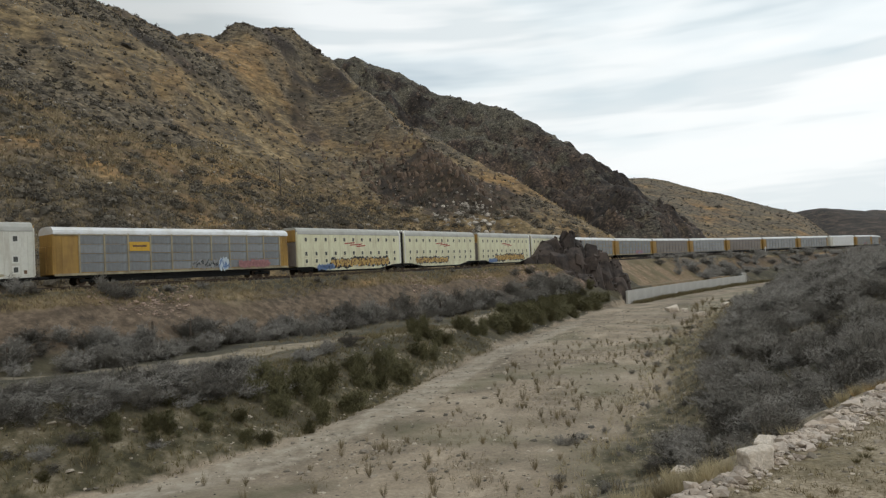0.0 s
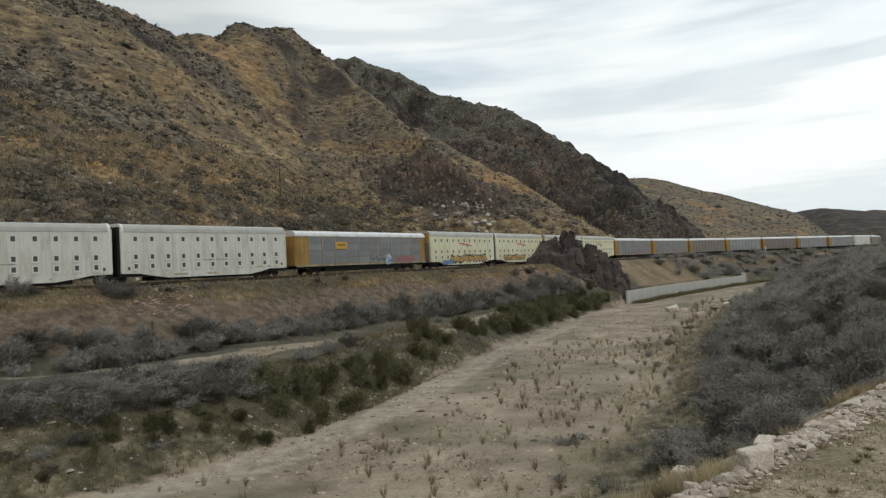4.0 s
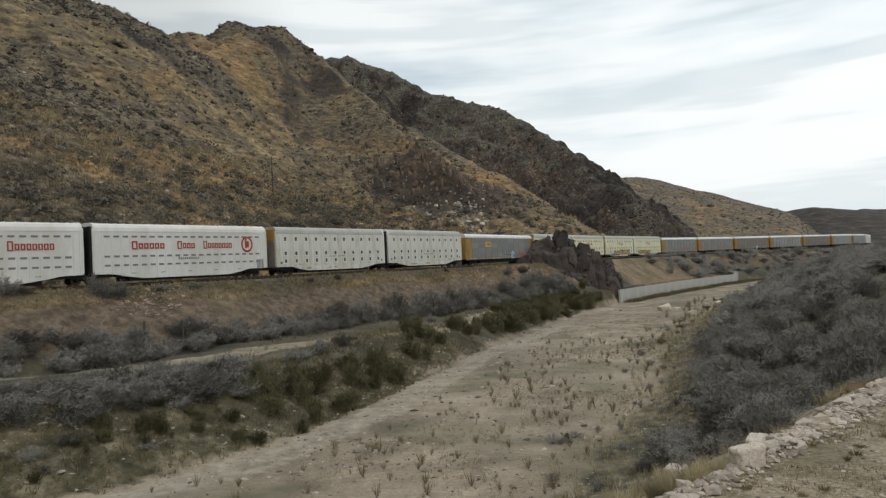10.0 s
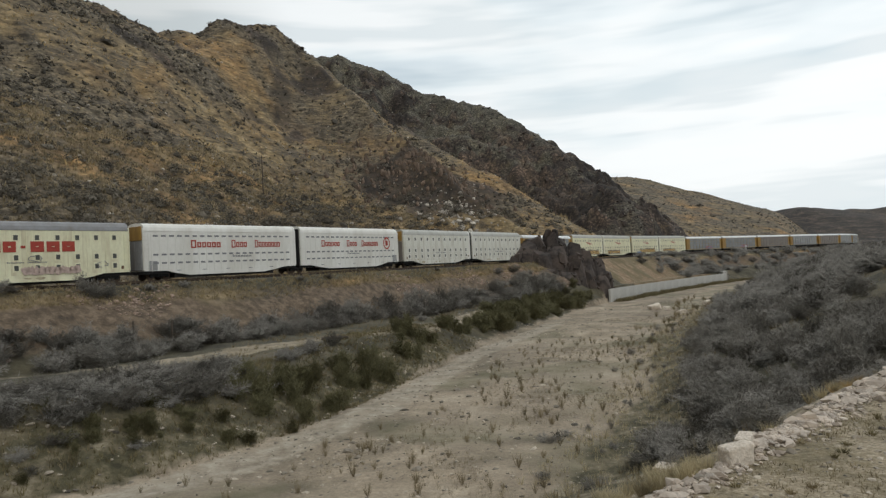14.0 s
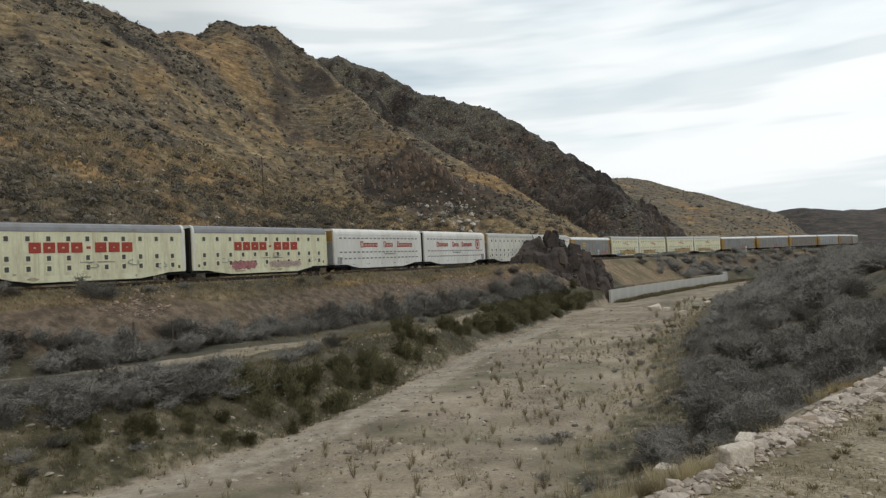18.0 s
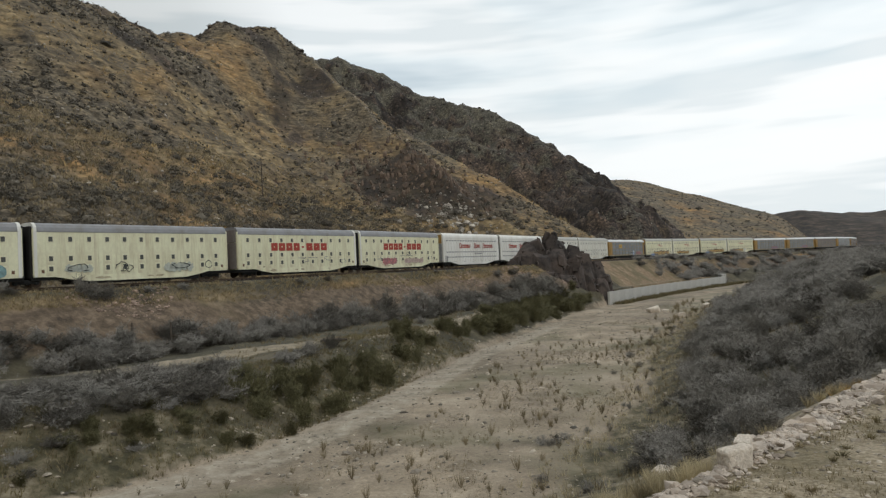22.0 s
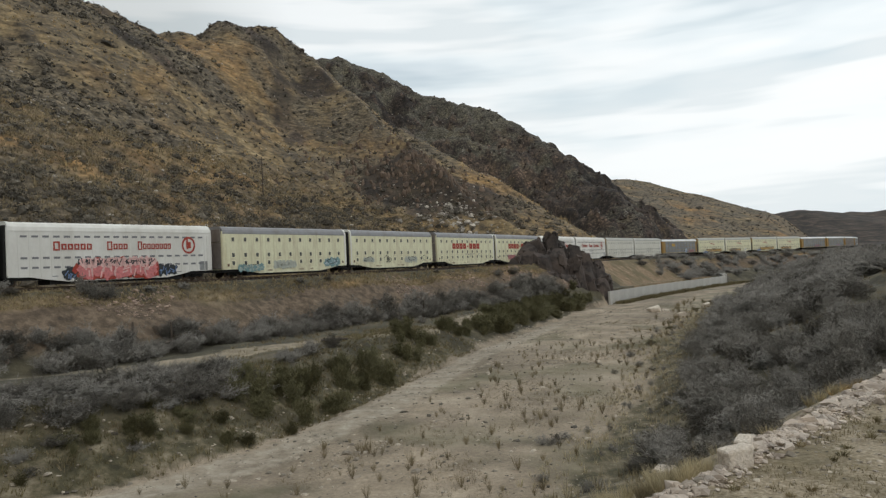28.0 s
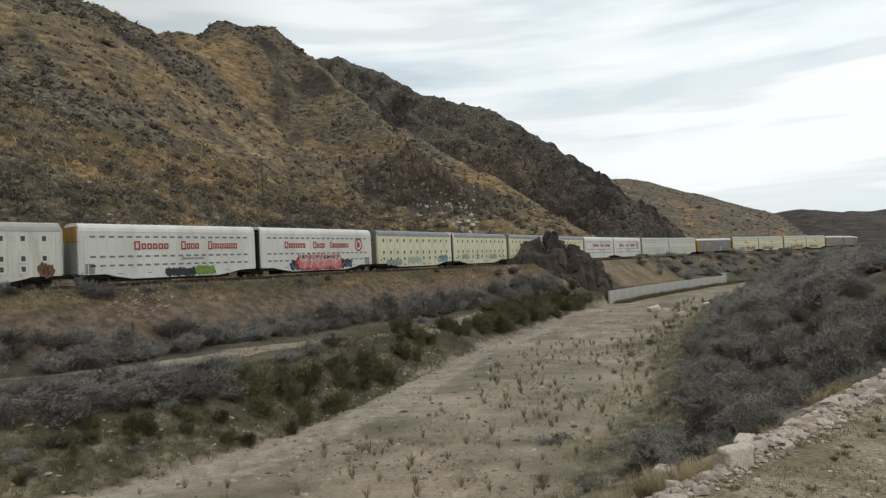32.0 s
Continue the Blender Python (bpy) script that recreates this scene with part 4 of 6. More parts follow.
def couple():
    """Makes up the train from the front to the rear."""
    s = START
    ahead = START

    def tag(car, label, group):
        return tagged(car, label, "rail car", group)

    grey = single_car("panel_grey", plate=False, extras=[(3.2, 1.7, 5.5, 1.0, ("violet", "blue"), 5)])
    tag(grey, "autorack car with grey panels, ochre posts and white roof on rails", "autorack cars of the train")
    brown = single_car("panel_brown", plate=False, posts="panel_brown")
    tag(brown, "autorack car with brown-stained panels, ochre ends and white roof", "autorack cars of the train")
    pale = single_car("panel_pale", plate=False, posts="panel_grey")
    tag(pale, "autorack car with pale galvanised panels and ochre ends", "autorack cars of the train")
    bright = single_car("roof_white", "white", plate=False, posts="white")
    tag(bright, "white autorack car with white panels and posts", "autorack cars of the train")
    used = set()

    def place(kind, mid):
        car = kind if kind not in used else copy_thing(kind, Matrix())
        used.add(kind)
        TRAIN.append((car, mid, 10.1))

    for kind in (grey, pale, brown, grey, pale):
        place(kind, ahead + SINGLE / 2)
        ahead += SINGLE
    place(bright, s - 31.82 / 2)
    s -= 31.82
    for kind in (pale, pale, brown, pale, brown, grey, grey):
        place(kind, s - SINGLE / 2)
        s -= SINGLE

    def pair(front, rear):
        nonlocal s
        TRAIN.append((front, s - 0.75 - 10.42, 8.6))
        TRAIN.append((rear, s - 0.75 - 20.84 - 0.9 - 10.42, 8.6))
        s -= PAIR

    g1 = ("ink", "silver", "gold", "rust")
    f, r = paired_unit("logo", False, [(-3, 1.35, 9, 1.0, g1, 2)]), paired_unit("logo", True, [(1.5, 1.4, 12, 1.3, g1, 3), (-5.5, .9, 3, .7, ("blue",), 4)])
    for c in (f, r):
        tag(c, "cream car carrier unit with red slanted emblem and graffiti", "articulated car carriers of the train")
    f2, r2 = copy_thing(f, Matrix()), copy_thing(r, Matrix())
    pair(f2, r2)
    pair(f, r)
    solo = single_car("panel_grey", extras=[(2.8, 1.75, 4.5, .9, ("panel_pale", "ink"), 6), (4.4, 1.7, 1.1, 1.4, ("silver", "blue"), 7), (8.6, 1.65, 4.2, .8, ("violet",), 8)])
    tag(solo, "autorack car with grey panels, yellow plate and sprayed letters", "autorack cars of the train")
    TRAIN.append((solo, s - SINGLE / 2, 10.1))
    s -= SINGLE
    f, r = paired_unit("white", False), paired_unit("white", True)
    for c in (f, r):
        tag(c, "off-white car carrier unit with three rows of vents", "articulated car carriers of the train")
    pair(f, r)
    f, r = paired_unit("bright", False), paired_unit("bright", True)
    for c in (f, r):
        tag(c, "bright white car carrier unit with red lettering bars", "articulated car carriers of the train")
    pair(f, r)
    f = paired_unit("auto", False, [(-3.4, 1.45, 3.4, .95, ("violet", "pink"), 12), (3.0, 1.45, 5.0, .7, ("mauve_pale",), 13)])
    r = paired_unit("auto", True)
    for c, marks in ((f, [(-6.2, 2.0), (1.6, 2.55), (7.6, 1.9)]), (r, [(0.4, 1.9), (4.6, 2.1), (7.6, 1.7)])):
        for k, (x, z) in enumerate(marks):
            tagline(c, x, z, 1.3, 0.7, "roof_grey", 40 + k)
    for c in (f, r):
        tag(c, "cream car carrier unit with grey roof and large red lettering bars", "articulated car carriers of the train")
    pair(f, r)
    f = paired_unit("cream", False, [(-6.4, 1.65, 2.4, .7, ("fog",), 15), (4.2, 1.6, 3.2, .9, ("fog",), 16)])
    for x, z, wide, high in ((-6.4, 1.7, 2.6, .9), (-2.2, 1.75, 1.6, 1.3), (-1.6, 1.6, 1.4, 1.0), (4.4, 1.7, 2.2, .7), (7.9, 1.8, 1.0, .9)):
        tagline(f, x, z, wide, high, "ink", int(50 + x))
    r = paired_unit("cream", True, [(7.5, 1.55, 2.6, 1.1, ("teal", "silver"), 18), (-1.0, 1.4, 3.6, .95, ("fog",), 28), (-6.4, 1.1, 3.6, .8, ("teal", "fog"), 29)])
    tagline(r, -6.2, 1.2, 3.4, .7, "ink", 61)
    tagline(r, 7.4, 1.6, 2.0, .8, "ink", 62)
    for c in (f, r):
        tag(c, "cream car carrier unit with grey roof and graffiti patches", "articulated car carriers of the train")
    pair(f, r)
    f = paired_unit("bright", False, [(0.2, 1.2, 11.5, 1.1, ("ink", "blue"), 19), (-0.3, 1.5, 8.0, 1.9, ("red", "ink", "red", "pink"), 21), (-0.3, 1.5, 7.6, 1.7, ("pink", "red", "pink", "pink_pale"), 27), (-0.3, 2.2, 7.6, 0.9, ("pink_pale", "ink"), 31)])
    r = paired_unit("bright", True, [(0.5, 0.95, 3.6, 0.9, ("moss", "ink", "ink"), 23), (3.5, 1.05, 2.3, 1.0, ("lime", "ink", "lime"), 24)])
    tag(f, "bright white car carrier unit with large pink graffiti", "articulated car carriers of the train")
    tag(r, "bright white car carrier unit with black and lime graffiti", "articulated car carriers of the train")
    pair(f, r)
    f, r = paired_unit("white", False, [(9.0, 1.6, 1.2, 1.2, ("rust",), 26)]), paired_unit("white", True)
    for c in (f, r):
        tag(c, "off-white car carrier unit with rusty corner patch", "articulated car carriers of the train")
    pair(f, r)


couple()

# ---------------------------------------------------------------- rocks and plants
RNG = np.random.default_rng(7)


def ball(n):
    v = RNG.normal(size=(n, 3))
    return v / np.linalg.norm(v, axis=1, keepdims=True)


def puffs(places, radius, tall, leaves, size=0.42):
    """Ragged clumps: small triangles strewn over a low dome at each place."""
    n = len(places)
    d = ball(n * leaves)
    d[:, 2] = np.abs(d[:, 2])
    r = RNG.uniform(0.45, 1.05, n * leaves)[:, None]
    rad, hi = np.repeat(radius, leaves)[:, None], np.repeat(tall, leaves)[:, None]
    c = np.repeat(places, leaves, 0) + d * r * np.concatenate([rad, rad, hi], 1)
    a, b = ball(n * leaves), ball(n * leaves)
    b = np.cross(a, b)
    b /= np.linalg.norm(b, axis=1, keepdims=True) + 1e-6
    k = rad * size
    v = np.stack([c + a * k, c - a * k * 0.5 + b * k * 0.8, c - a * k * 0.5 - b * k * 0.8], 1).reshape(-1, 3)
    return v, np.arange(len(v)).reshape(-1, 3)


def blades(places, radius, tall, count, width=0.05):
    """Tufts of upright blades that lean outwards."""
    n = len(places) * count
    a = RNG.uniform(0, 2 * np.pi, n)
    out = np.stack([np.cos(a), np.sin(a), np.zeros(n)], 1)
    rad, hi = np.repeat(radius, count)[:, None], np.repeat(tall, count)[:, None]
    base = np.repeat(places, count, 0) + out * rad * RNG.uniform(0, 0.45, n)[:, None] - np.array([0, 0, 0.04])
    tip = base + out * rad * RNG.uniform(0.1, 0.7, n)[:, None] + np.array([0, 0, 1.0]) * hi * RNG.uniform(0.5, 1.05, n)[:, None]
    b = RNG.uniform(0, np.pi, n)
    w = np.stack([np.cos(b), np.sin(b), np.zeros(n)], 1) * width * hi
    v = np.stack([base - w, base + w, tip], 1).reshape(-1, 3)
    return v, np.arange(len(v)).reshape(-1, 3)


ICO_T = (1 + 5 ** 0.5) / 2
ICO_V = np.array([(-1, ICO_T, 0), (1, ICO_T, 0), (-1, -ICO_T, 0), (1, -ICO_T, 0), (0, -1, ICO_T), (0, 1, ICO_T), (0, -1, -ICO_T), (0, 1, -ICO_T),
                  (ICO_T, 0, -1), (ICO_T, 0, 1), (-ICO_T, 0, -1), (-ICO_T, 0, 1)]) / 1.902
ICO_F = np.array([(0, 11, 5), (0, 5, 1), (0, 1, 7), (0, 7, 10), (0, 10, 11), (1, 5, 9), (5, 11, 4), (11, 10, 2), (10, 7, 6), (7, 1, 8),
                  (3, 9, 4), (3, 4, 2), (3, 2, 6), (3, 6, 8), (3, 8, 9), (4, 9, 5), (2, 4, 11), (6, 2, 10), (8, 6, 7), (9, 8, 1)])


def pebbles(places, size, flat=0.7, jag=0.35):
    """Angular stones, each a dented twenty-faced lump."""
    n = len(places)
    v = ICO_V[None] * RNG.uniform(1 - jag, 1 + jag * 0.7, (n, 12, 1)) * size[:, None, None] * RNG.uniform(0.7, 1.25, (n, 1, 3)) * np.array([1, 1, flat])
    a = RNG.uniform(0, 2 * np.pi, n)[:, None]
    x, y = v[..., 0] * np.cos(a) - v[..., 1] * np.sin(a), v[..., 0] * np.sin(a) + v[..., 1] * np.cos(a)
    v = np.stack([x, y, v[..., 2]], -1) + places[:, None]
    return v.reshape(-1, 3), (ICO_F[None] + 12 * np.arange(n)[:, None, None]).reshape(-1, 3)


def clump(r, count, spread, tall, width):
    """One plant: stalks that rise from one root, each a slim bent leaf."""
    v, f = [(0, 0, -0.04)], []
    for _ in range(count):
        a, q = r.uniform(0, 2 * math.pi), r.uniform(0.15, 1.0) * spread
        h = tall * r.uniform(0.45, 1.0)
        x, y = math.cos(a) * q, math.sin(a) * q
        w = Vector((r.uniform(-1, 1), r.uniform(-1, 1), 0)).normalized() * width
        k = len(v)
        v += [(x * .55 - w.x, y * .55 - w.y, h * .4), (x, y, h), (x * .55 + w.x, y * .55 + w.y, h * .4)]
        f.append((0, k, k + 1, k + 2))
    return Geo().add(v, f)


def on_ground(x, y, lift=0.0):
    return np.stack([x, y, land(x, y)[0] + lift], 1)


def stuff(name, made, mat, label, category, smooth_shade=False):
    return tagged(new(name, fast_mesh(name, *made, mat, smooth_shade)), label, category, kind="stuff")


def along(s0, s1, n0, n1, count):
    """Random places along the railway: stations s0 to s1, n0 to n1 metres to its left."""
    s, n = RNG.uniform(s0, s1, count), RNG.uniform(n0, n1, count)
    h = np.interp(s, LINE_S, LINE_H)
    return np.interp(s, LINE_S, LINE_X) - np.sin(h) * n, np.interp(s, LINE_S, LINE_Y) + np.cos(h) * n


def bushes(places, radius, tall, leaves, size):
    """Small round desert bushes: a dented low core under a ragged coat of leaf sprays."""
    cv, cf = pebbles(places, radius * 0.58, 0.8, 0.35)
    lv, lf = puffs(places, radius, tall, leaves, size)
    return np.concatenate([cv, lv]), np.concatenate([cf, lf + len(cv)])


def hillside():
    x, y = along(-150, 330, 8, 330, 150000)
    keep = (y > 20) & (np.abs(np.arctan2(x, y)) < 0.72) & ~((x > 50) & (tent(x, y, *RIDGES[1]) > 18))
    x, y = x[keep], y[keep]
    z, masks = land(x, y)
    rock, grey = masks["rock"], masks["scrubby"]
    pts = np.stack([x, y, z], 1)
    n = len(x)
    pick = RNG.random(n)
    ridge = masks["bench"] != 0
    shrub = pick < np.where(ridge, 0.3 * smooth(0.3, 0.8, masks["bench"]), 0.1 + 0.34 * smooth(0.1, 1.0, grey))
    r = RNG.lognormal(-0.85, 0.45, n) * np.where(ridge, 1.0, 1 + 0.25 * grey)
    r = np.where(tent(x, y, *RIDGES[1]) > z - 4, r * 0.6, np.where(tent(x, y, RIDGES[0][0], 1.2) > z - 5, r * 0.75, r))
    close = shrub & (np.hypot(x, y) < 140) & ~ridge
    beyond = shrub & ~close & ~ridge
    stuff("lower_scrub", bushes(pts[close], r[close], r[close] * 0.8, 46, 0.15), "scrub_near", "grey-brown desert scrub on the lower hillside", "scrub")
    stuff("hillside_scrub", bushes(pts[beyond], r[beyond], r[beyond] * 0.75, 16, 0.24), "scrub", "grey-brown desert scrub scattered over the hillside", "scrub")
    high = shrub & ridge & (z - tent(x, y, *RIDGES[1]) < 1.5)
    stuff("ridge_scrub", bushes(pts[high] - np.array([0, 0, 0.3]), r[high], r[high] * 0.75, 12, 0.26), "scrub_olive", "olive-grey scrub on the benches of the dark ridge", "scrub")
    grass = ~shrub & (pick > 0.45) & ((rock < 0.45) | ridge & (pick > 0.9))
    golden = grass & (grey < 0.42 + 0.3 * RNG.random(n))
    dull = grass & ~golden
    stuff("hillside_grass", blades(pts[golden], r[golden] * 0.9, r[golden] * 0.7, 5, 0.2), "gold_grass", "tufts of golden dry grass on the hillside", "grass")
    stuff("faded_hillside_grass", blades(pts[dull], r[dull] * 0.9, r[dull] * 0.65, 4, 0.2), "tuft", "tufts of grey-gold dry grass among the scrub", "grass")
    stones = (pick > 0.955) | ((rock > 0.4) & (pick > 0.93))
    stuff("hillside_stones", pebbles(pts[stones], np.minimum(r[stones], 0.7) * 0.5 + 0.08), "hill_stone", "weathered pale stones lying on the hillside", "stones")
    tx, ty = along(-90, 60, 8, 75, 22000)
    inview = np.abs(np.arctan2(tx, ty)) < 0.66
    tx, ty = tx[inview], ty[inview]
    stuff("lower_grass", blades(on_ground(tx, ty), RNG.uniform(.3, .7, len(tx)), RNG.uniform(.3, .8, len(tx)), 9, 0.1), "tuft", "grey and golden grass tufts on the lower hillside", "grass")
    large = (pick < 0.004 + 0.03 * smooth(0.45, 1.0, grey)) & (rock < 0.5)
    rl = RNG.uniform(0.9, 1.7, large.sum())
    stuff("hillside_bushes", bushes(pts[large], rl, rl * 0.85, 110, 0.11), "scrub_near", "large grey bushes dotted over the hillside", "scrub")
    # the farther hill beyond the bend
    x, y = RNG.uniform(-60, 430, 6000), RNG.uniform(395, 700, 6000)
    r = RNG.lognormal(-0.25, 0.45, len(x))
    far_off = from_line(x, y, RAIL_PTS)[0] > 12
    x, y, r = x[far_off], y[far_off], r[far_off]
    stuff("far_scrub", bushes(on_ground(x, y), r * 0.8, r * 0.6, 8, 0.3), "scrub", "scattered dark scrub on the farther hill", "scrub")
    # big shrubs at the foot of the hill behind the train
    x, y = (np.concatenate(v) for v in zip(along(-80, 110, 8, 34, 330), along(-5, 75, 14, 60, 170), along(-75, -50, 8, 22, 40)))
    r = RNG.uniform(0.9, 2.0, len(x))
    stuff("foot_scrub", bushes(on_ground(x, y), r, r * 1.0, 220, 0.075), "scrub_near", "dense grey scrub along the foot of the hill", "scrub")


def crags():
    """Broken rock that roughens the dark ridge and the outcrop in the grassy spur."""
    x, y = along(20, 190, 6, 330, 26000)
    z, masks = land(x, y)
    tb = tent(x, y, *RIDGES[1])
    keep = (masks["bench"] != 0) & (masks["bench"] < 0.75) & (tb > 0)
    x, y, z = x[keep][:2200], y[keep][:2200], z[keep][:2200] - 0.6
    size = np.minimum(RNG.lognormal(-0.35, 0.5, len(x)), 1.2)
    stuff("ridge_crags", pebbles(np.stack([x, y, z], 1), size, 1.5), "dark_rock", "dark broken volcanic crags on the ridge", "crags")
    ax, ay = RNG.normal(-3, 13, 520), RNG.normal(211, 12, 520)
    stuff("spur_crags", pebbles(on_ground(ax, ay), np.minimum(RNG.lognormal(-0.75, 0.45, 520), 0.9), 2.0, 0.45), "spur_rock", "reddish columnar crags in the grassy spur", "crags")
    ax, ay = RNG.normal(9, 5, 200), RNG.normal(180, 5, 200)
    stuff("scree_stones", pebbles(on_ground(ax, ay), np.minimum(RNG.lognormal(-0.95, 0.5, 200), 0.9), 0.9, 0.4), "hill_stone", "pale fallen stones at the foot of the spur", "stones")
    for k, crest in ((0, RIDGES[0][0]), (1, RIDGES[1][0])):
        c = np.array(crest[2:11] if k == 0 else crest[1:])
        u = RNG.uniform(0, len(c) - 1.001, 420)
        i = u.astype(int)
        p = c[i] + (c[i + 1] - c[i]) * (u - i)[:, None]
        q = on_ground(p[:, 0] + RNG.normal(0, 2.5, 420), p[:, 1] + RNG.normal(0, 2.5, 420))
        stuff("crest_rocks", pebbles(q - np.array([0, 0, 0.3]), np.minimum(RNG.lognormal(-0.5, 0.5, 420), 0.9), 0.5, 0.5), "dark_rock", "dark boulders along the crest of the ridge", "crags")


def rock_outcrop():
    """The cut-off spur of dark rock beside the line: cracked blocks leaning on one another."""
    r = random.Random(4)
    bm = bmesh.new()
    blocks = [  # x, y, foot, top, half width, half depth
        (19.5, 141.0, -8, 0.4, 3.4, 3.5), (23.0, 143.5, -9, 3.3, 3.6, 3.6), (26.0, 146.0, -9, 4.3, 3.2, 3.6), (29.0, 147.0, -10, 4.9, 2.8, 3.4),
        (31.2, 147.5, -11, 3.6, 2.6, 3.2), (33.6, 147.0, -11, 2.6, 2.8, 3.4), (36.4, 147.5, -12, 0.9, 2.6, 3.2), (38.8, 147.0, -12, -1.4, 2.4, 3.0),
        (40.4, 145.5, -13, -4.0, 1.8, 2.6), (22.0, 139.5, -10, -1.2, 3.4, 3.0), (25.8, 141.5, -11, 1.3, 3.2, 3.0), (29.5, 142.8, -12, 1.8, 2.8, 2.8),
        (33.0, 143.0, -12, -0.4, 3.0, 2.8), (36.2, 143.4, -13, -2.4, 2.8, 2.6), (38.9, 143.2, -13, -5.0, 2.0, 2.2), (26.5, 138.5, -12, -2.6, 3.4, 2.4),
        (30.8, 139.4, -13, -3.6, 3.0, 2.4), (21.0, 136.5, -12, -6.2, 3.0, 2.4)]
    for x, y, lo, hi, w, d in blocks:
        x, w, d = x - 2.6, w * 1.2, d * 1.25
        pts = []
        for i in range(34):
            a, t = r.uniform(0, 2 * math.pi), r.random()
            q = (1.15 - 0.6 * t ** 2) * r.uniform(0.85, 1.0)
            pts.append(bm.verts.new((x + w * q * math.cos(a) + 0.10 * w * t, y + d * q * math.sin(a), lo + (hi - lo) * t)))
        pts.append(bm.verts.new((x + r.uniform(-.4, .4) * w, y, hi)))
        made = bmesh.ops.convex_hull(bm, input=pts)
        bmesh.ops.delete(bm, geom=list({g for g in made["geom_interior"] + made["geom_unused"] if isinstance(g, bmesh.types.BMVert)}), context="VERTS")
    bmesh.ops.triangulate(bm, faces=bm.faces[:])
    bm.faces.ensure_lookup_table()
    # leaning slabs and shards that have split off all over the blocks
    tris = [[v.co.copy() for v in f.verts] for f in bm.faces]
    area = [0.5 * (q[1] - q[0]).cross(q[2] - q[0]).length for q in tris]
    quads = [(0, 1, 3, 2), (4, 6, 7, 5), (0, 4, 5, 1), (2, 3, 7, 6), (0, 2, 6, 4), (1, 5, 7, 3)]
    for q in r.choices(tris, area, k=800):
        u, v = sorted((r.random(), r.random()))
        c = q[0] * u + q[1] * (v - u) + q[2] * (1 - v)
        k = min(0.8, r.lognormvariate(-1.15, 0.5))
        m = Euler((r.gauss(0.1, .22), r.gauss(0.3, .25), r.gauss(0.5, .7))).to_matrix()
        lump = [bm.verts.new(c + m @ Vector((i * k * r.uniform(.5, .95), j * k * r.uniform(.4, .8), h * k * r.uniform(.8, 1.7) - 0.3 * k))) for h in (-1, 1) for j in (-1, 1) for i in (-1, 1)]
        for f in quads:
            bm.faces.new([lump[i] for i in f][::-1])
    bmesh.ops.recalc_face_normals(bm, faces=bm.faces[:])
    me = bpy.data.meshes.new("rock_outcrop")
    bm.to_mesh(me)
    bm.free()
    me.materials.append(MAT["dark_rock"])
    tagged(new("rock_outcrop", me), "dark cracked volcanic rock outcrop beside the railway bank", "rock")


def retaining_wall():
    wall = new("retaining_wall")
    pts = [(37.6, 141.0), (39.6, 143.6), (58.3, 168.2), (74.6, 188), (92, 208.3)]
    run = 0
    for (ax, ay), (bx, by) in zip(pts[:-1], pts[1:]):
        ln = math.hypot(bx - ax, by - ay)
        k = round(ln / 5)
        for i in range(k):
            u = (i + .5) / k
            x, y = ax + (bx - ax) * u, ay + (by - ay) * u
            g = Geo().box(0, 0, 0.6, ln / k - 0.008, 0.45, 4.2, bevel=0.006)
            at = Matrix.Translation((x, y, float(wash_z(y)))) @ Matrix.Rotation(math.atan2(by - ay, bx - ax), 4, "Z")
            part("wall_panel", g, "concrete", wall, at=at)
    part("end_block", Geo().box(91.6, 209.0, float(wash_z(209)) + 1.1, 1.4, 2.6, 4.6, bevel=0.1), "concrete", wall)
    tagged(wall, "weathered grey concrete retaining wall along the dry wash", "wall")


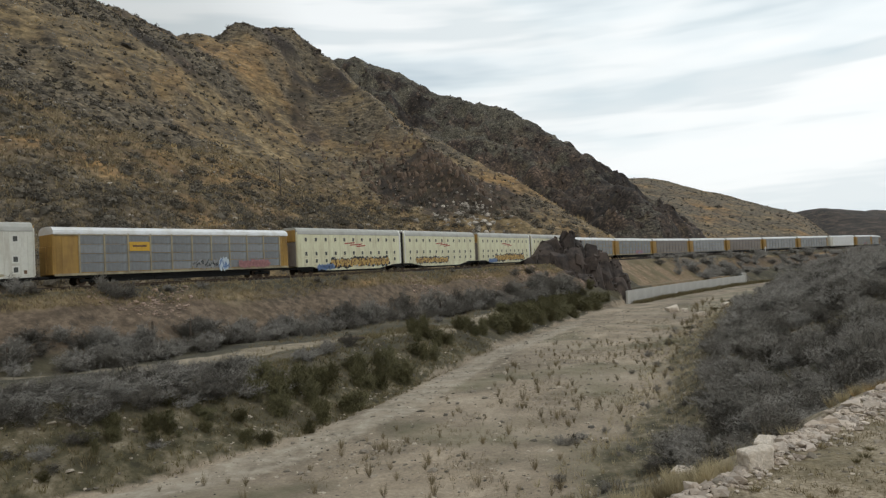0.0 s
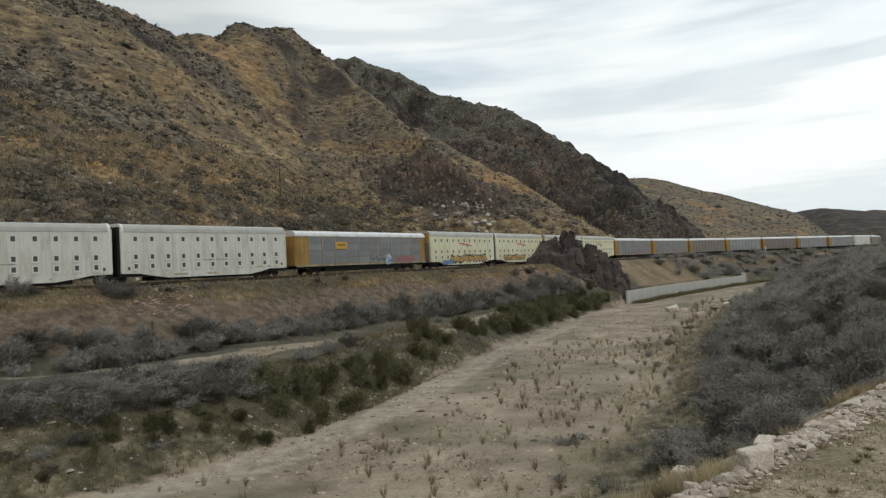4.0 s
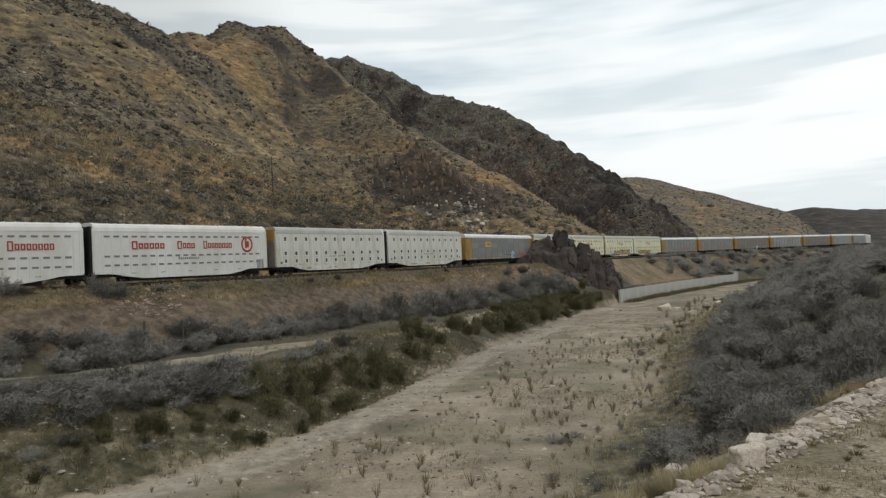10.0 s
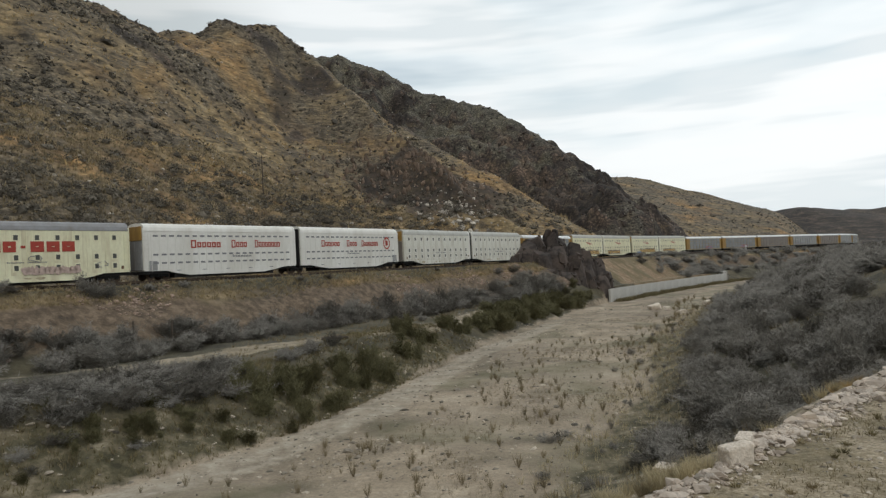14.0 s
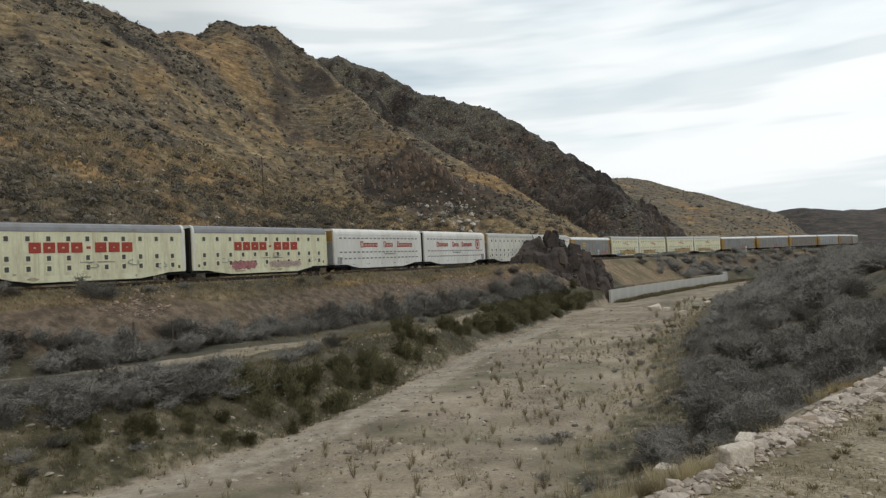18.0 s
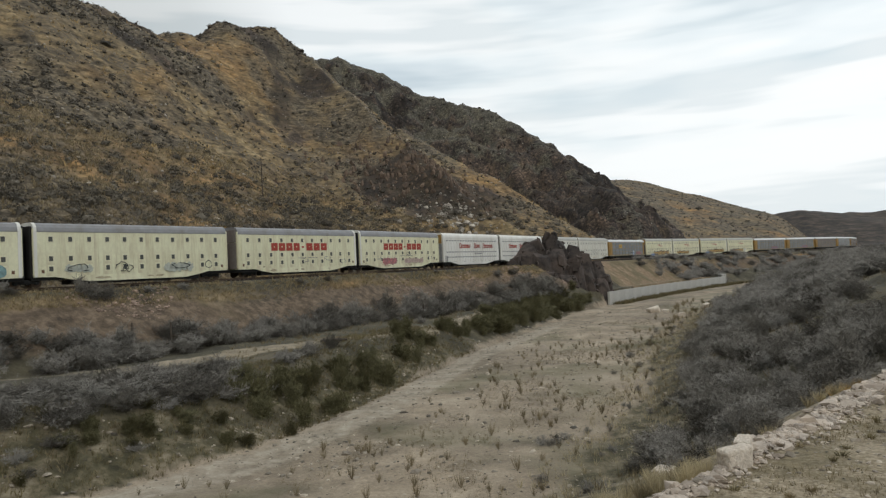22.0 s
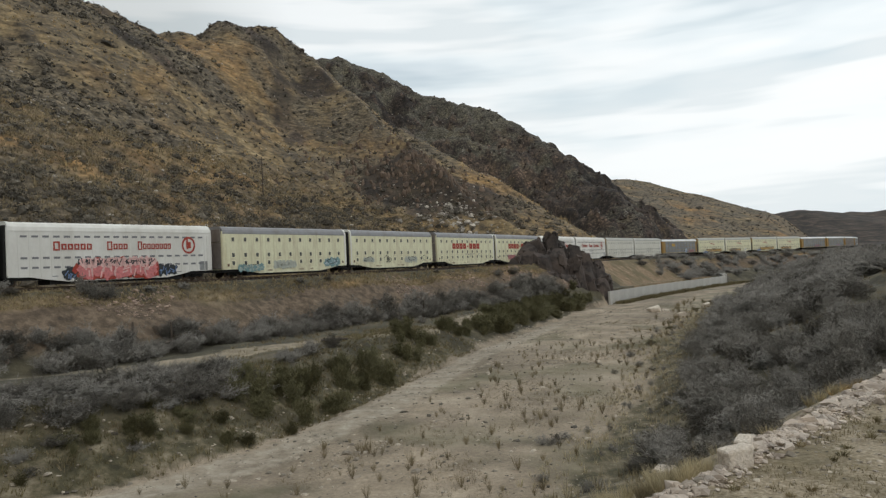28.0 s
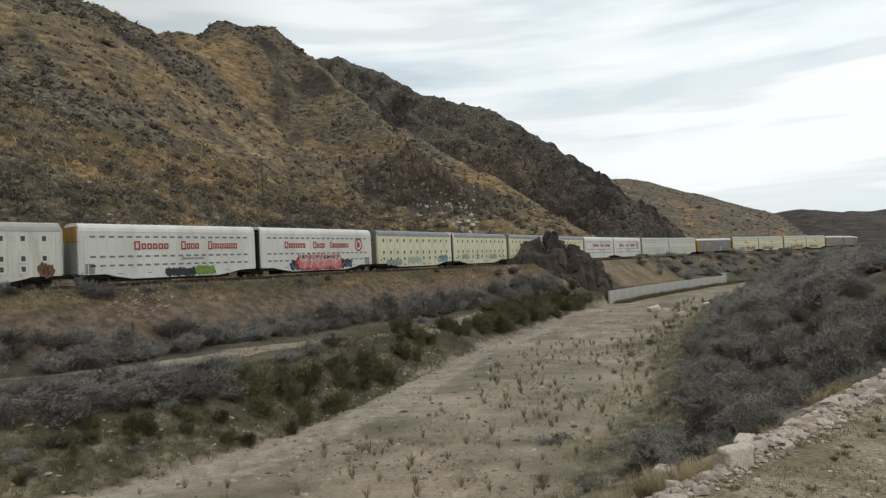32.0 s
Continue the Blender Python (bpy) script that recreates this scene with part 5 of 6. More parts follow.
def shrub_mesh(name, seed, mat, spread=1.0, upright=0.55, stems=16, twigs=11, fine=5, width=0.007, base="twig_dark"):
    """Two meshes of a bare shrub one metre in radius and height: its stems with a tangle at their foot, both in the
    base colour (dark on grey shrubs, for the shade inside), and the haze of twigs on them.
    """
    r = np.random.default_rng(seed)
    stem, vs = Geo(), []
    for i in range(stems):
        a = r.uniform(0, 2 * math.pi)
        lean = r.uniform(0.1, 1.0) * spread
        tip = Vector((math.cos(a) * lean, math.sin(a) * lean, r.uniform(upright, 1.0) * (1.05 - 0.4 * lean / spread)))
        root = Vector((math.cos(a) * 0.1 * r.random(), math.sin(a) * 0.1, -0.08))
        knee = root.lerp(tip, 0.5) + Vector((r.normal(0, .07), r.normal(0, .07), 0.1))
        stem.tube(root, knee, 0.013, 0.008, 4).tube(knee, tip, 0.008, 0.003, 4)
        for j in range(twigs):
            u = r.uniform(0.15, 1.0)
            p = root.lerp(knee, u * 2) if u < .5 else knee.lerp(tip, u * 2 - 1)
            d = Vector((r.normal(), r.normal(), r.normal(0.6, .6))).normalized()
            q = p + d * r.uniform(0.1, 0.3)
            w = d.orthogonal().normalized() * width
            vs += [p - w, p + w, q]
            for _ in range(fine):
                e = (d + Vector((r.normal(), r.normal(), r.normal())) * 0.7).normalized()
                b = p.lerp(q, r.uniform(0.2, 1.0))
                w = e.orthogonal().normalized() * width
                vs += [b - w, b + w, b + e * r.uniform(0.06, 0.19)]
    # short twigs low in the crown; their dark base colour paints the inner shade
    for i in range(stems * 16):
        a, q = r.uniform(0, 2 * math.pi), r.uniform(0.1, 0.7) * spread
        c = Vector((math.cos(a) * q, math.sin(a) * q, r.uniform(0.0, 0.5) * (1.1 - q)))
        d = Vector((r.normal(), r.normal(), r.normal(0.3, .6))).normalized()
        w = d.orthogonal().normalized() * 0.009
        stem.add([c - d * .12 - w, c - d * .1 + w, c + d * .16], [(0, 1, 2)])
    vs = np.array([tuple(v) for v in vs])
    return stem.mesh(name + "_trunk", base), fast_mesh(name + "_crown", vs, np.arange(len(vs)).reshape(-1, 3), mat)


def shrub(meshes, label, group, x, y, r, h, kind="shrub", turn=0.0, z=0.0):
    top = new(kind)
    top.matrix_basis = Matrix.Translation((x, y, z - 0.03)) @ Matrix.Rotation(turn, 4, "Z")
    for nm, me in zip(("trunk", "crown"), meshes):
        o = part(nm, me, None, top)
        o.matrix_basis = Matrix.Diagonal((r, r, h, 1))
    return tagged(top, label, "shrub", group)


def between(line, d0, d1, u0, u1, count, seed):
    """Random places d0 to d1 metres to the left of a polyline, between the plan's y of u0 and u1."""
    r = np.random.default_rng(seed)
    out = []
    seg = [(a, b) for a, b in zip(line[:-1], line[1:])]
    ln = [math.hypot(b[0] - a[0], b[1] - a[1]) for a, b in seg]
    while len(out) < count:
        i = r.choice(len(seg), p=np.array(ln) / sum(ln))
        (ax, ay), (bx, by) = seg[i]
        u, d = r.random(), r.uniform(d0, d1)
        x, y = ax + (bx - ax) * u - (by - ay) / ln[i] * d, ay + (by - ay) * u + (bx - ax) / ln[i] * d
        if u0 < y < u1:
            out.append((x, y))
    return out


def shrubs():
    # one shrub in six is all dark, for the shaded gaps in the mass
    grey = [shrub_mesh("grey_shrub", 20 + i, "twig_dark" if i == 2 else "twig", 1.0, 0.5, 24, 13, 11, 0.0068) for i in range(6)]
    olive = [shrub_mesh("olive_shrub", 40 + i, "green", 0.8, 0.62, 30, 13, 9, 0.008, "green") for i in range(4)]
    r = random.Random(9)

    def sized(pts, r0, r1, h0, h1):
        return [(x, y, r.uniform(r0, r1), r.uniform(h0, h1)) for x, y in pts]

    def clear(x, y):
        return abs(from_line(np.array([x]), np.array([y]), PATH)[0][0]) > 1.3

    # foot of the railway bank, along the old fence; edge of the terrace above the wash
    near = sized(zip(*along(-80, -34, -16.2, -11.2, 66)), 1.2, 2.0, 1.2, 1.9) + sized(zip(*along(-34, 34, -14.8, -11.5, 48)), 1.6, 2.6, 1.9, 3.0)
    near += sized(zip(*along(10, 42, -13, -8, 14)), 0.8, 1.6, 0.8, 1.4)
    near += sized(between(WASH_LEFT, 4.2, 9.2, 22, 44, 66, 1), 1.0, 1.8, 0.9, 1.5)
    near += sized(between(WASH_LEFT, 5.5, 8.5, 47, 120, 16, 2), 0.9, 1.5, 0.8, 1.4)
    # the slope under the road
    open_ground = lambda p: math.hypot(p[0] - 49, p[1] - 107) > 5.5 and fbm(np.array([p[0]]), np.array([p[1]]), 6, 2, 421)[0] < 0.42
    near += sized(filter(open_ground, between(WASH_RIGHT, -14, -2.2, 25, 62, 80, 3)), 0.9, 1.8, 0.9, 1.9)
    near += sized(between(WASH_RIGHT, -2.6, -1.0, 20, 30, 6, 33), 0.4, 0.7, 0.3, 0.6)
    # single ones by the rails
    near += sized([tuple(beside(s, n))[:2] for s, n in ((-22, -6.2), (2.4, -5.9), (-27, -6.4))], 0.7, 1.1, 0.5, 0.8)
    near += sized([(-31.3, 62.3), (-30.2, 62.4), (-29.4, 63.4), (-36.0, 56.8)], 1.1, 1.6, 1.3, 1.8) + sized([(-27.2, 67.0), (-25.0, 69.7), (-35.0, 57.8)], 0.9, 1.2, 0.6, 0.8)
    zs = land(np.array([p[0] for p in near]), np.array([p[1] for p in near]))[0]
    for i, (x, y, w, h) in enumerate(near):
        if math.hypot(x, y) > 9 and clear(x, y):
            shrub(grey[i % 6], "grey leafless shrub with tangled twigs on the stony ground", "grey shrubs of the valley", x, y, w, h, turn=r.uniform(0, 6), z=zs[i])
    # farther thickets: the far bank behind the wall, and the long slope beyond
    far = sized(zip(*along(106, 300, -20, -5.5, 210)), 1.6, 3.0, 1.4, 2.6)
    far += sized(filter(open_ground, between(WASH_RIGHT, -36, -4.0, 58, 130, 540, 4)), 1.3, 2.5, 1.3, 2.5)
    far += sized(filter(open_ground, between(WASH_RIGHT, -40, -7, 120, 260, 360, 34)), 1.5, 2.8, 1.4, 2.7)
    zs = land(np.array([p[0] for p in far]), np.array([p[1] for p in far]))[0]
    vs = []
    crowns = []
    for m in grey:
        co = np.empty(len(m[1].vertices) * 3, np.float32)
        m[1].vertices.foreach_get("co", co)
        co = co.reshape(-1, 3, 3)
        mid = co.mean(1, keepdims=True)
        crowns.append(((co[::4] - mid[::4]) * 2.2 + mid[::4]).reshape(-1, 3))
    for i, (x, y, w, h) in enumerate(far):
        vs.append(crowns[i % 6] * np.array([w, w, h]) + np.array([x, y, zs[i] - 0.05]))
    # undergrowth that fills the gaps between the single shrubs
    fill = sized(zip(*along(-80, -30, -16.4, -11.6, 110)), 1.2, 2.0, 1.1, 1.7) + sized(zip(*along(-30, 36, -15, -11.6, 80)), 1.2, 2.0, 1.1, 1.8) + sized(between(WASH_LEFT, 3.8, 9.2, 22, 43, 130, 21), 1.0, 1.7, 0.7, 1.3)
    fill += sized(between(WASH_LEFT, 1.0, 6, 20, 34, 30, 26), 0.5, 1.0, 0.4, 0.8)
    fill += sized(between(WASH_RIGHT, -3, 3.5, 20, 90, 70, 23), 0.25, 0.6, 0.25, 0.6)
    fill += sized(filter(open_ground, between(WASH_RIGHT, -14, -2.4, 23, 62, 330, 22)), 0.8, 1.6, 0.7, 1.6)
    fill += sized(between(SHOULDER, 0.55, 1.5, 5.6, 13, 30, 29), 0.22, 0.42, 0.2, 0.36)
    zs = land(np.array([p[0] for p in fill]), np.array([p[1] for p in fill]))[0]
    for i, (x, y, w, h) in enumerate(fill):
        co = np.empty(len(grey[i % 6][1].vertices) * 3, np.float32)
        grey[i % 6][1].vertices.foreach_get("co", co)
        a = i * 1.7
        co = co.reshape(-1, 3) @ np.array([[math.cos(a), math.sin(a), 0], [-math.sin(a), math.cos(a), 0], [0, 0, 1]])
        if (math.hypot(x, y) > 9 or w < 0.43 and x > 2.2) and clear(x, y):
            co = co.reshape(-1, 3, 3)[i % 2::2]
            mid = co.mean(1, keepdims=True)
            vs.append(((co - mid) * 1.25 + mid).reshape(-1, 3) * np.array([w, w, h]) + np.array([x, y, zs[i] - 0.05]))
    # every sixth clump takes the dark tone that paints the shaded gaps
    for tone, label in (("twig_pale", "grey leafless thicket on the far slopes of the valley"), ("twig_dark", "leafless thicket darkened for the shade between the grey shrubs")):
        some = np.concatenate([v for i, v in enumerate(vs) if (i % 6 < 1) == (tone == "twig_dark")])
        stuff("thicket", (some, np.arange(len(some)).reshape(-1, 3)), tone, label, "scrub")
    g2 = "olive green broom-like shrub beside the gravel wash"
    o = sized(between(WASH_LEFT, 0.5, 4.5, 38, 80, 44, 5), 0.8, 1.4, 1.2, 2.1) + sized(between(WASH_LEFT, 0.2, 4.5, 80, 136, 84, 25), 1.3, 2.2, 1.3, 2.3) + sized(between(WASH_LEFT, -0.3, 5.0, 26, 42, 20, 6), 0.5, 0.9, 0.6, 1.0)
    o += sized(between(WASH_RIGHT, -4, 3, 66, 150, 22, 27), 0.5, 1.1, 0.25, 0.5) + sized(between(WASH_LEFT, 0.4, 3.6, 24, 44, 16, 28), 0.3, 0.6, 0.4, 0.8)
    zs = land(np.array([p[0] for p in o]), np.array([p[1] for p in o]))[0]
    for i, (x, y, w, h) in enumerate(o):
        shrub(olive[i % 4], g2, "olive shrubs along the wash", x, y, w, h, "olive_shrub", r.uniform(0, 6), zs[i])


def weeds():
    """Dry weeds in the bed of the wash, and the stones strewn in it."""
    rr = np.random.default_rng(12)
    kinds = []
    for i in range(4):
        kinds.append(clump(random.Random(70 + i), 26 + 9 * i, 0.2 + 0.05 * i, 0.5 + 0.08 * i, 0.006).mesh("weed_clump", "weed"))
    spots = between(WASH_RIGHT, 0.5, 14, 24, 75, 190, 8) + between(WASH_RIGHT, -3.5, 6, 55, 135, 110, 18)
    for i, (x, y) in enumerate(spots):
        o = new("weed_clump", kinds[i % 4])
        o.matrix_basis = Matrix.Translation((x, y, height(x, y))) @ Matrix.Rotation(i * 2.4, 4, "Z") @ Matrix.Diagonal((*[rr.uniform(.7, 1.3) * (1 + 0.6 * (y > 75))] * 3, 1))
        tagged(o, "clump of dry brown weeds on the gravel bed", "weed", "weeds in the wash")
    pts = np.array(between(WASH_RIGHT, -3, 20, 20, 130, 7000, 9))
    stuff("wash_stones", pebbles(on_ground(pts[:, 0], pts[:, 1]), np.minimum(RNG.lognormal(-2.95, 0.6, len(pts)), 0.25), 0.6), "wash_stone", "small grey-brown stones in the dry gravel wash", "stones")
    for x, y, size, turn in ((37.4, 112.6, 1.4, 0.4), (38.8, 110.6, 0.7, 1.9), (38.0, 102.0, 0.9, 2.6), (44.6, 108.5, 1.0, 1.1), (33.8, 96.5, 0.4, 0.2), (14.2, 58.5, 0.3, 2.0)):
        me = stone_mesh(int(size * 100), 1)
        me.materials[0] = MAT["boulder"]
        o = new("wash_boulder", me)
        o.matrix_basis = Matrix.Translation((x, y, height(x, y) + 0.3 * size)) @ Matrix.Rotation(turn, 4, "Z") @ Matrix.Diagonal((size, size * .8, size * .75, 1))
        tagged(o, "pale tan boulder lying in the gravel wash", "boulder", "boulders in the wash")
    pts = np.array(between(WASH_LEFT, -3.4, -0.4, 142, 225, 2600, 19))
    stuff("wall_grass", blades(on_ground(pts[:, 0], pts[:, 1]), np.full(len(pts), .6), RNG.uniform(.4, 1.0, len(pts)), 9, 0.08), "green_grass", "olive grass along the foot of the retaining wall", "grass")
    pts = np.array(between(WASH_LEFT, 0, 7, 24, 130, 1200, 10))
    stuff("terrace_stones", pebbles(on_ground(pts[:, 0], pts[:, 1]), np.minimum(RNG.lognormal(-2.7, 0.55, len(pts)), 0.2), 0.6), "wash_stone", "pale and dark stones on the low bank of the wash", "stones")
    x, y = along(-80, 60, -13, -5.8, 9000)
    heap = fbm(x, y, 8, 3, 411) + 0.5 * smooth(-30, -42, x)
    x, y = x[heap > -0.05], y[heap > -0.05]
    stuff("bank_stones", pebbles(on_ground(x, y), np.minimum(RNG.lognormal(-2.25, 0.5, len(x)), 0.34), 0.7), "red_stone", "reddish broken stones on the railway bank", "stones")
    x, y = along(-80, 60, -8.0, -5.2, 5000)
    stuff("bank_grass", blades(on_ground(x, y), np.full(len(x), .4), RNG.uniform(.2, .5, len(x)), 8, 0.06), "straw", "dry yellow grass along the railway shelf", "grass")
    pts = np.array(between(WASH_LEFT, 1, 16, 24, 125, 2600, 11))
    stuff("terrace_grass", blades(on_ground(pts[:, 0], pts[:, 1]), np.full(len(pts), .35), RNG.uniform(.2, .5, len(pts)), 8, 0.05), "weed", "dry brown grass on the terrace", "grass")
    pts = np.array(between(WASH_LEFT, -0.4, 9, 20, 75, 6500, 15))
    stuff("edge_grass", blades(on_ground(pts[:, 0], pts[:, 1]), np.full(len(pts), .3), RNG.uniform(.15, .45, len(pts)), 8, 0.05), "green_grass", "olive and tan grass on the low bank of the wash", "grass")
    pts = np.array(between(WASH_RIGHT, -2, 12, 20, 100, 9000, 16))
    pts = pts[fbm(pts[:, 0], pts[:, 1], 7, 3, 401) > 0.05]
    stuff("wash_grass", blades(on_ground(pts[:, 0], pts[:, 1]), np.full(len(pts), .2), RNG.uniform(.12, .35, len(pts)), 6, 0.03), "weed", "thin dry grass in the gravel wash", "grass")
    pts = np.array(between(WASH_RIGHT, -2.5, 2.5, 19, 110, 2000, 17))
    stuff("edge_straw", blades(on_ground(pts[:, 0], pts[:, 1]), np.full(len(pts), .25), RNG.uniform(.2, .5, len(pts)), 8, 0.03), "pale_tuft", "faded dry grass where the wash meets the slope", "grass")
    pts = np.array(between(WASH_RIGHT, -26, -0.5, 14, 150, 3400, 14))
    stuff("slope_grass", blades(on_ground(pts[:, 0], pts[:, 1]), np.full(len(pts), .4), RNG.uniform(.25, .6, len(pts)), 9, 0.04), "weed", "dry brown grass between the shrubs", "grass")


def stone_mesh(seed, cuts=1):
    r = random.Random(seed)
    bm = bmesh.new()
    pts = [bm.verts.new((r.uniform(-1, 1), r.uniform(-.85, .85), r.uniform(-.7, .75))) for _ in range(16)]
    made = bmesh.ops.convex_hull(bm, input=pts)
    bmesh.ops.delete(bm, geom=list({g for g in made["geom_interior"] + made["geom_unused"] if isinstance(g, bmesh.types.BMVert)}), context="VERTS")
    bmesh.ops.bevel(bm, geom=bm.edges[:], offset=0.04, segments=1, affect="EDGES")
    bmesh.ops.triangulate(bm, faces=bm.faces[:])
    if cuts:
        bmesh.ops.subdivide_edges(bm, edges=bm.edges[:], cuts=cuts)
        for v in bm.verts:
            v.co += v.co.normalized() * 0.07 * noise.noise(v.co * 2.5 + Vector((seed, 0, 0)))
    me = bpy.data.meshes.new("stone")
    bm.to_mesh(me)
    bm.free()
    me.materials.append(MAT["pale_stone"])
    return me


def shoulder():
    """The stony edge of the road where the camera stands."""
    kinds = [stone_mesh(i) for i in range(8)]
    r = random.Random(31)

    bm = bmesh.new()
    bmesh.ops.create_icosphere(bm, subdivisions=4, radius=1.0)
    for v in bm.verts:
        p = v.co / sum(abs(c) ** 11 for c in v.co) ** (1 / 11)
        v.co = Vector((p.x * (1 + 0.1 * p.z), p.y * (0.85 - 0.06 * p.x), p.z * (0.78 + 0.1 * p.x)))
        v.co += Vector((noise.noise(p * 1.2), noise.noise(p * 1.2 + Vector((7, 0, 0))), noise.noise(p * 1.2 + Vector((0, 7, 0))))) * 0.1
        v.co += p.normalized() * 0.04 * noise.noise(p * 4)
    block = bpy.data.meshes.new("boulder")
    bm.to_mesh(block)
    bm.free()
    block.materials.append(MAT["boulder"])

    def stone(name, x, y, size, label, squash=0.75, turn=None, sink=0.4):
        o = new(name, block if name == "boulder" else kinds[r.randrange(8)])
        s = (size, size * r.uniform(.7, 1), size * squash)
        o.matrix_basis = Matrix.Translation((x, y, height(x, y) + s[2] * (0.6 - sink))) @ Matrix.Rotation(r.uniform(0, 6) if turn is None else turn, 4, "Z") @ Matrix.Diagonal((*s, 1))
        tagged(o, label, "stone", "pale stones along the road edge")

    stone("boulder", 2.34, 5.3, 0.12, "squared pale limestone boulder on the road edge", 1.15, 0.25, 0.25)
    stone("boulder", 2.5, 5.5, 0.1, "pale limestone boulder leaning on the larger one", 0.9, 1.0, -0.35)
    stone("boulder", 2.38, 7.15, 0.14, "pale grey boulder among shrubs below the road edge", 0.8)
    (ax, ay), (bx, by) = (1.34, 4.4), (9.5, 11.6)
    for i in range(240):
        u = r.random() ** 1.2
        d = r.gauss(0.02, 0.065)
        x, y = ax + (bx - ax) * u - 0.65 * d, ay + (by - ay) * u + 0.75 * d
        stone("stone", x, y, min(0.085, r.lognormvariate(-3.3, 0.5)) * (1 + 0.3 * u), "pale limestone rubble stone along the road edge", sink=0.48)
    u, d = RNG.random(2600) ** 1.2, RNG.normal(0.09, 0.12, 2600)
    x, y = ax + (bx - ax) * u - 0.65 * d, ay + (by - ay) * u + 0.75 * d
    stuff("edge_rubble", pebbles(on_ground(x, y, 0.01), RNG.lognormal(-3.9, 0.5, 2600) * (1 + 0.5 * u), 0.6, 0.5), "pale_stone", "pale limestone rubble heaped along the road edge", "rubble")
    n = 8000
    x, y = RNG.uniform(0.6, 9, n), RNG.uniform(2.5, 12, n)
    keep = from_line(x, y, SHOULDER)[0] < 0.35
    x, y = x[keep], y[keep]
    stuff("road_gravel", pebbles(on_ground(x, y), RNG.lognormal(-4.5, 0.6, len(x)), 0.6), "wash_stone", "fine pale gravel on the road shoulder", "gravel")
    x, y = RNG.uniform(0.6, 9, 30000), RNG.uniform(2.5, 11, 30000)
    keep = (from_line(x, y, SHOULDER)[0] < -0.15) & (fbm(x, y, 0.7, 3, 301) > -0.25)
    stuff("shoulder_grass", blades(on_ground(x[keep], y[keep]), np.full(keep.sum(), .07), RNG.uniform(.03, .085, keep.sum()), 8, 0.09), "weed", "short dry grass between the gravel", "grass")
    for i in range(150):
        x, y = r.uniform(1.6, 7.0), r.uniform(3.4, 9)
        if i % 3 == 0 and from_line(np.array([x]), np.array([y]), SHOULDER)[0][0] < -0.2:
            stone("stone", x, y, r.uniform(.012, .035), "pale stone half buried in the road shoulder", 0.5, sink=0.6)
        elif from_line(np.array([x]), np.array([y]), SHOULDER)[0][0] < -0.25:
            o = new("grass_tuft", clump(r, 60, r.uniform(.06, .13), r.uniform(.04, .08), 0.002).mesh("grass_tuft", ("weed", "straw", "green_grass")[i % 3]))
            o.location = (x, y, height(x, y))
            tagged(o, "low matted tuft of dry grass on the road shoulder", "grass", "grass tufts by the road")
    pts = [(1.5, 6.0), (1.75, 6.3), (1.35, 5.8), (1.95, 6.1), (1.15, 5.6), (1.6, 6.8), (2.1, 6.7), (1.0, 5.9), (5.3, 8.9), (5.6, 9.1), (5.9, 9.3)]
    pts += [(1.2 + 0.727 * d - 0.686 * e, 4.4 + 0.686 * d + 0.727 * e) for d, e in ((r.uniform(0.2, 9), r.uniform(0.25, 0.7)) for _ in range(13))] + [(r.uniform(1.68, 2.16), r.uniform(5.35, 6.05)) for _ in range(16)]
    for i, (x, y) in enumerate(pts):
        o = new("grass_tuft", clump(r, 130, 0.15, 0.19, 0.002).mesh("grass_tuft", "gold_grass" if 8 <= i < 11 else "pale_tuft"))
        o.location = (x, y, height(x, y))
        tagged(o, "tuft of straw-coloured dry grass below the road edge", "grass", "grass tufts by the road")


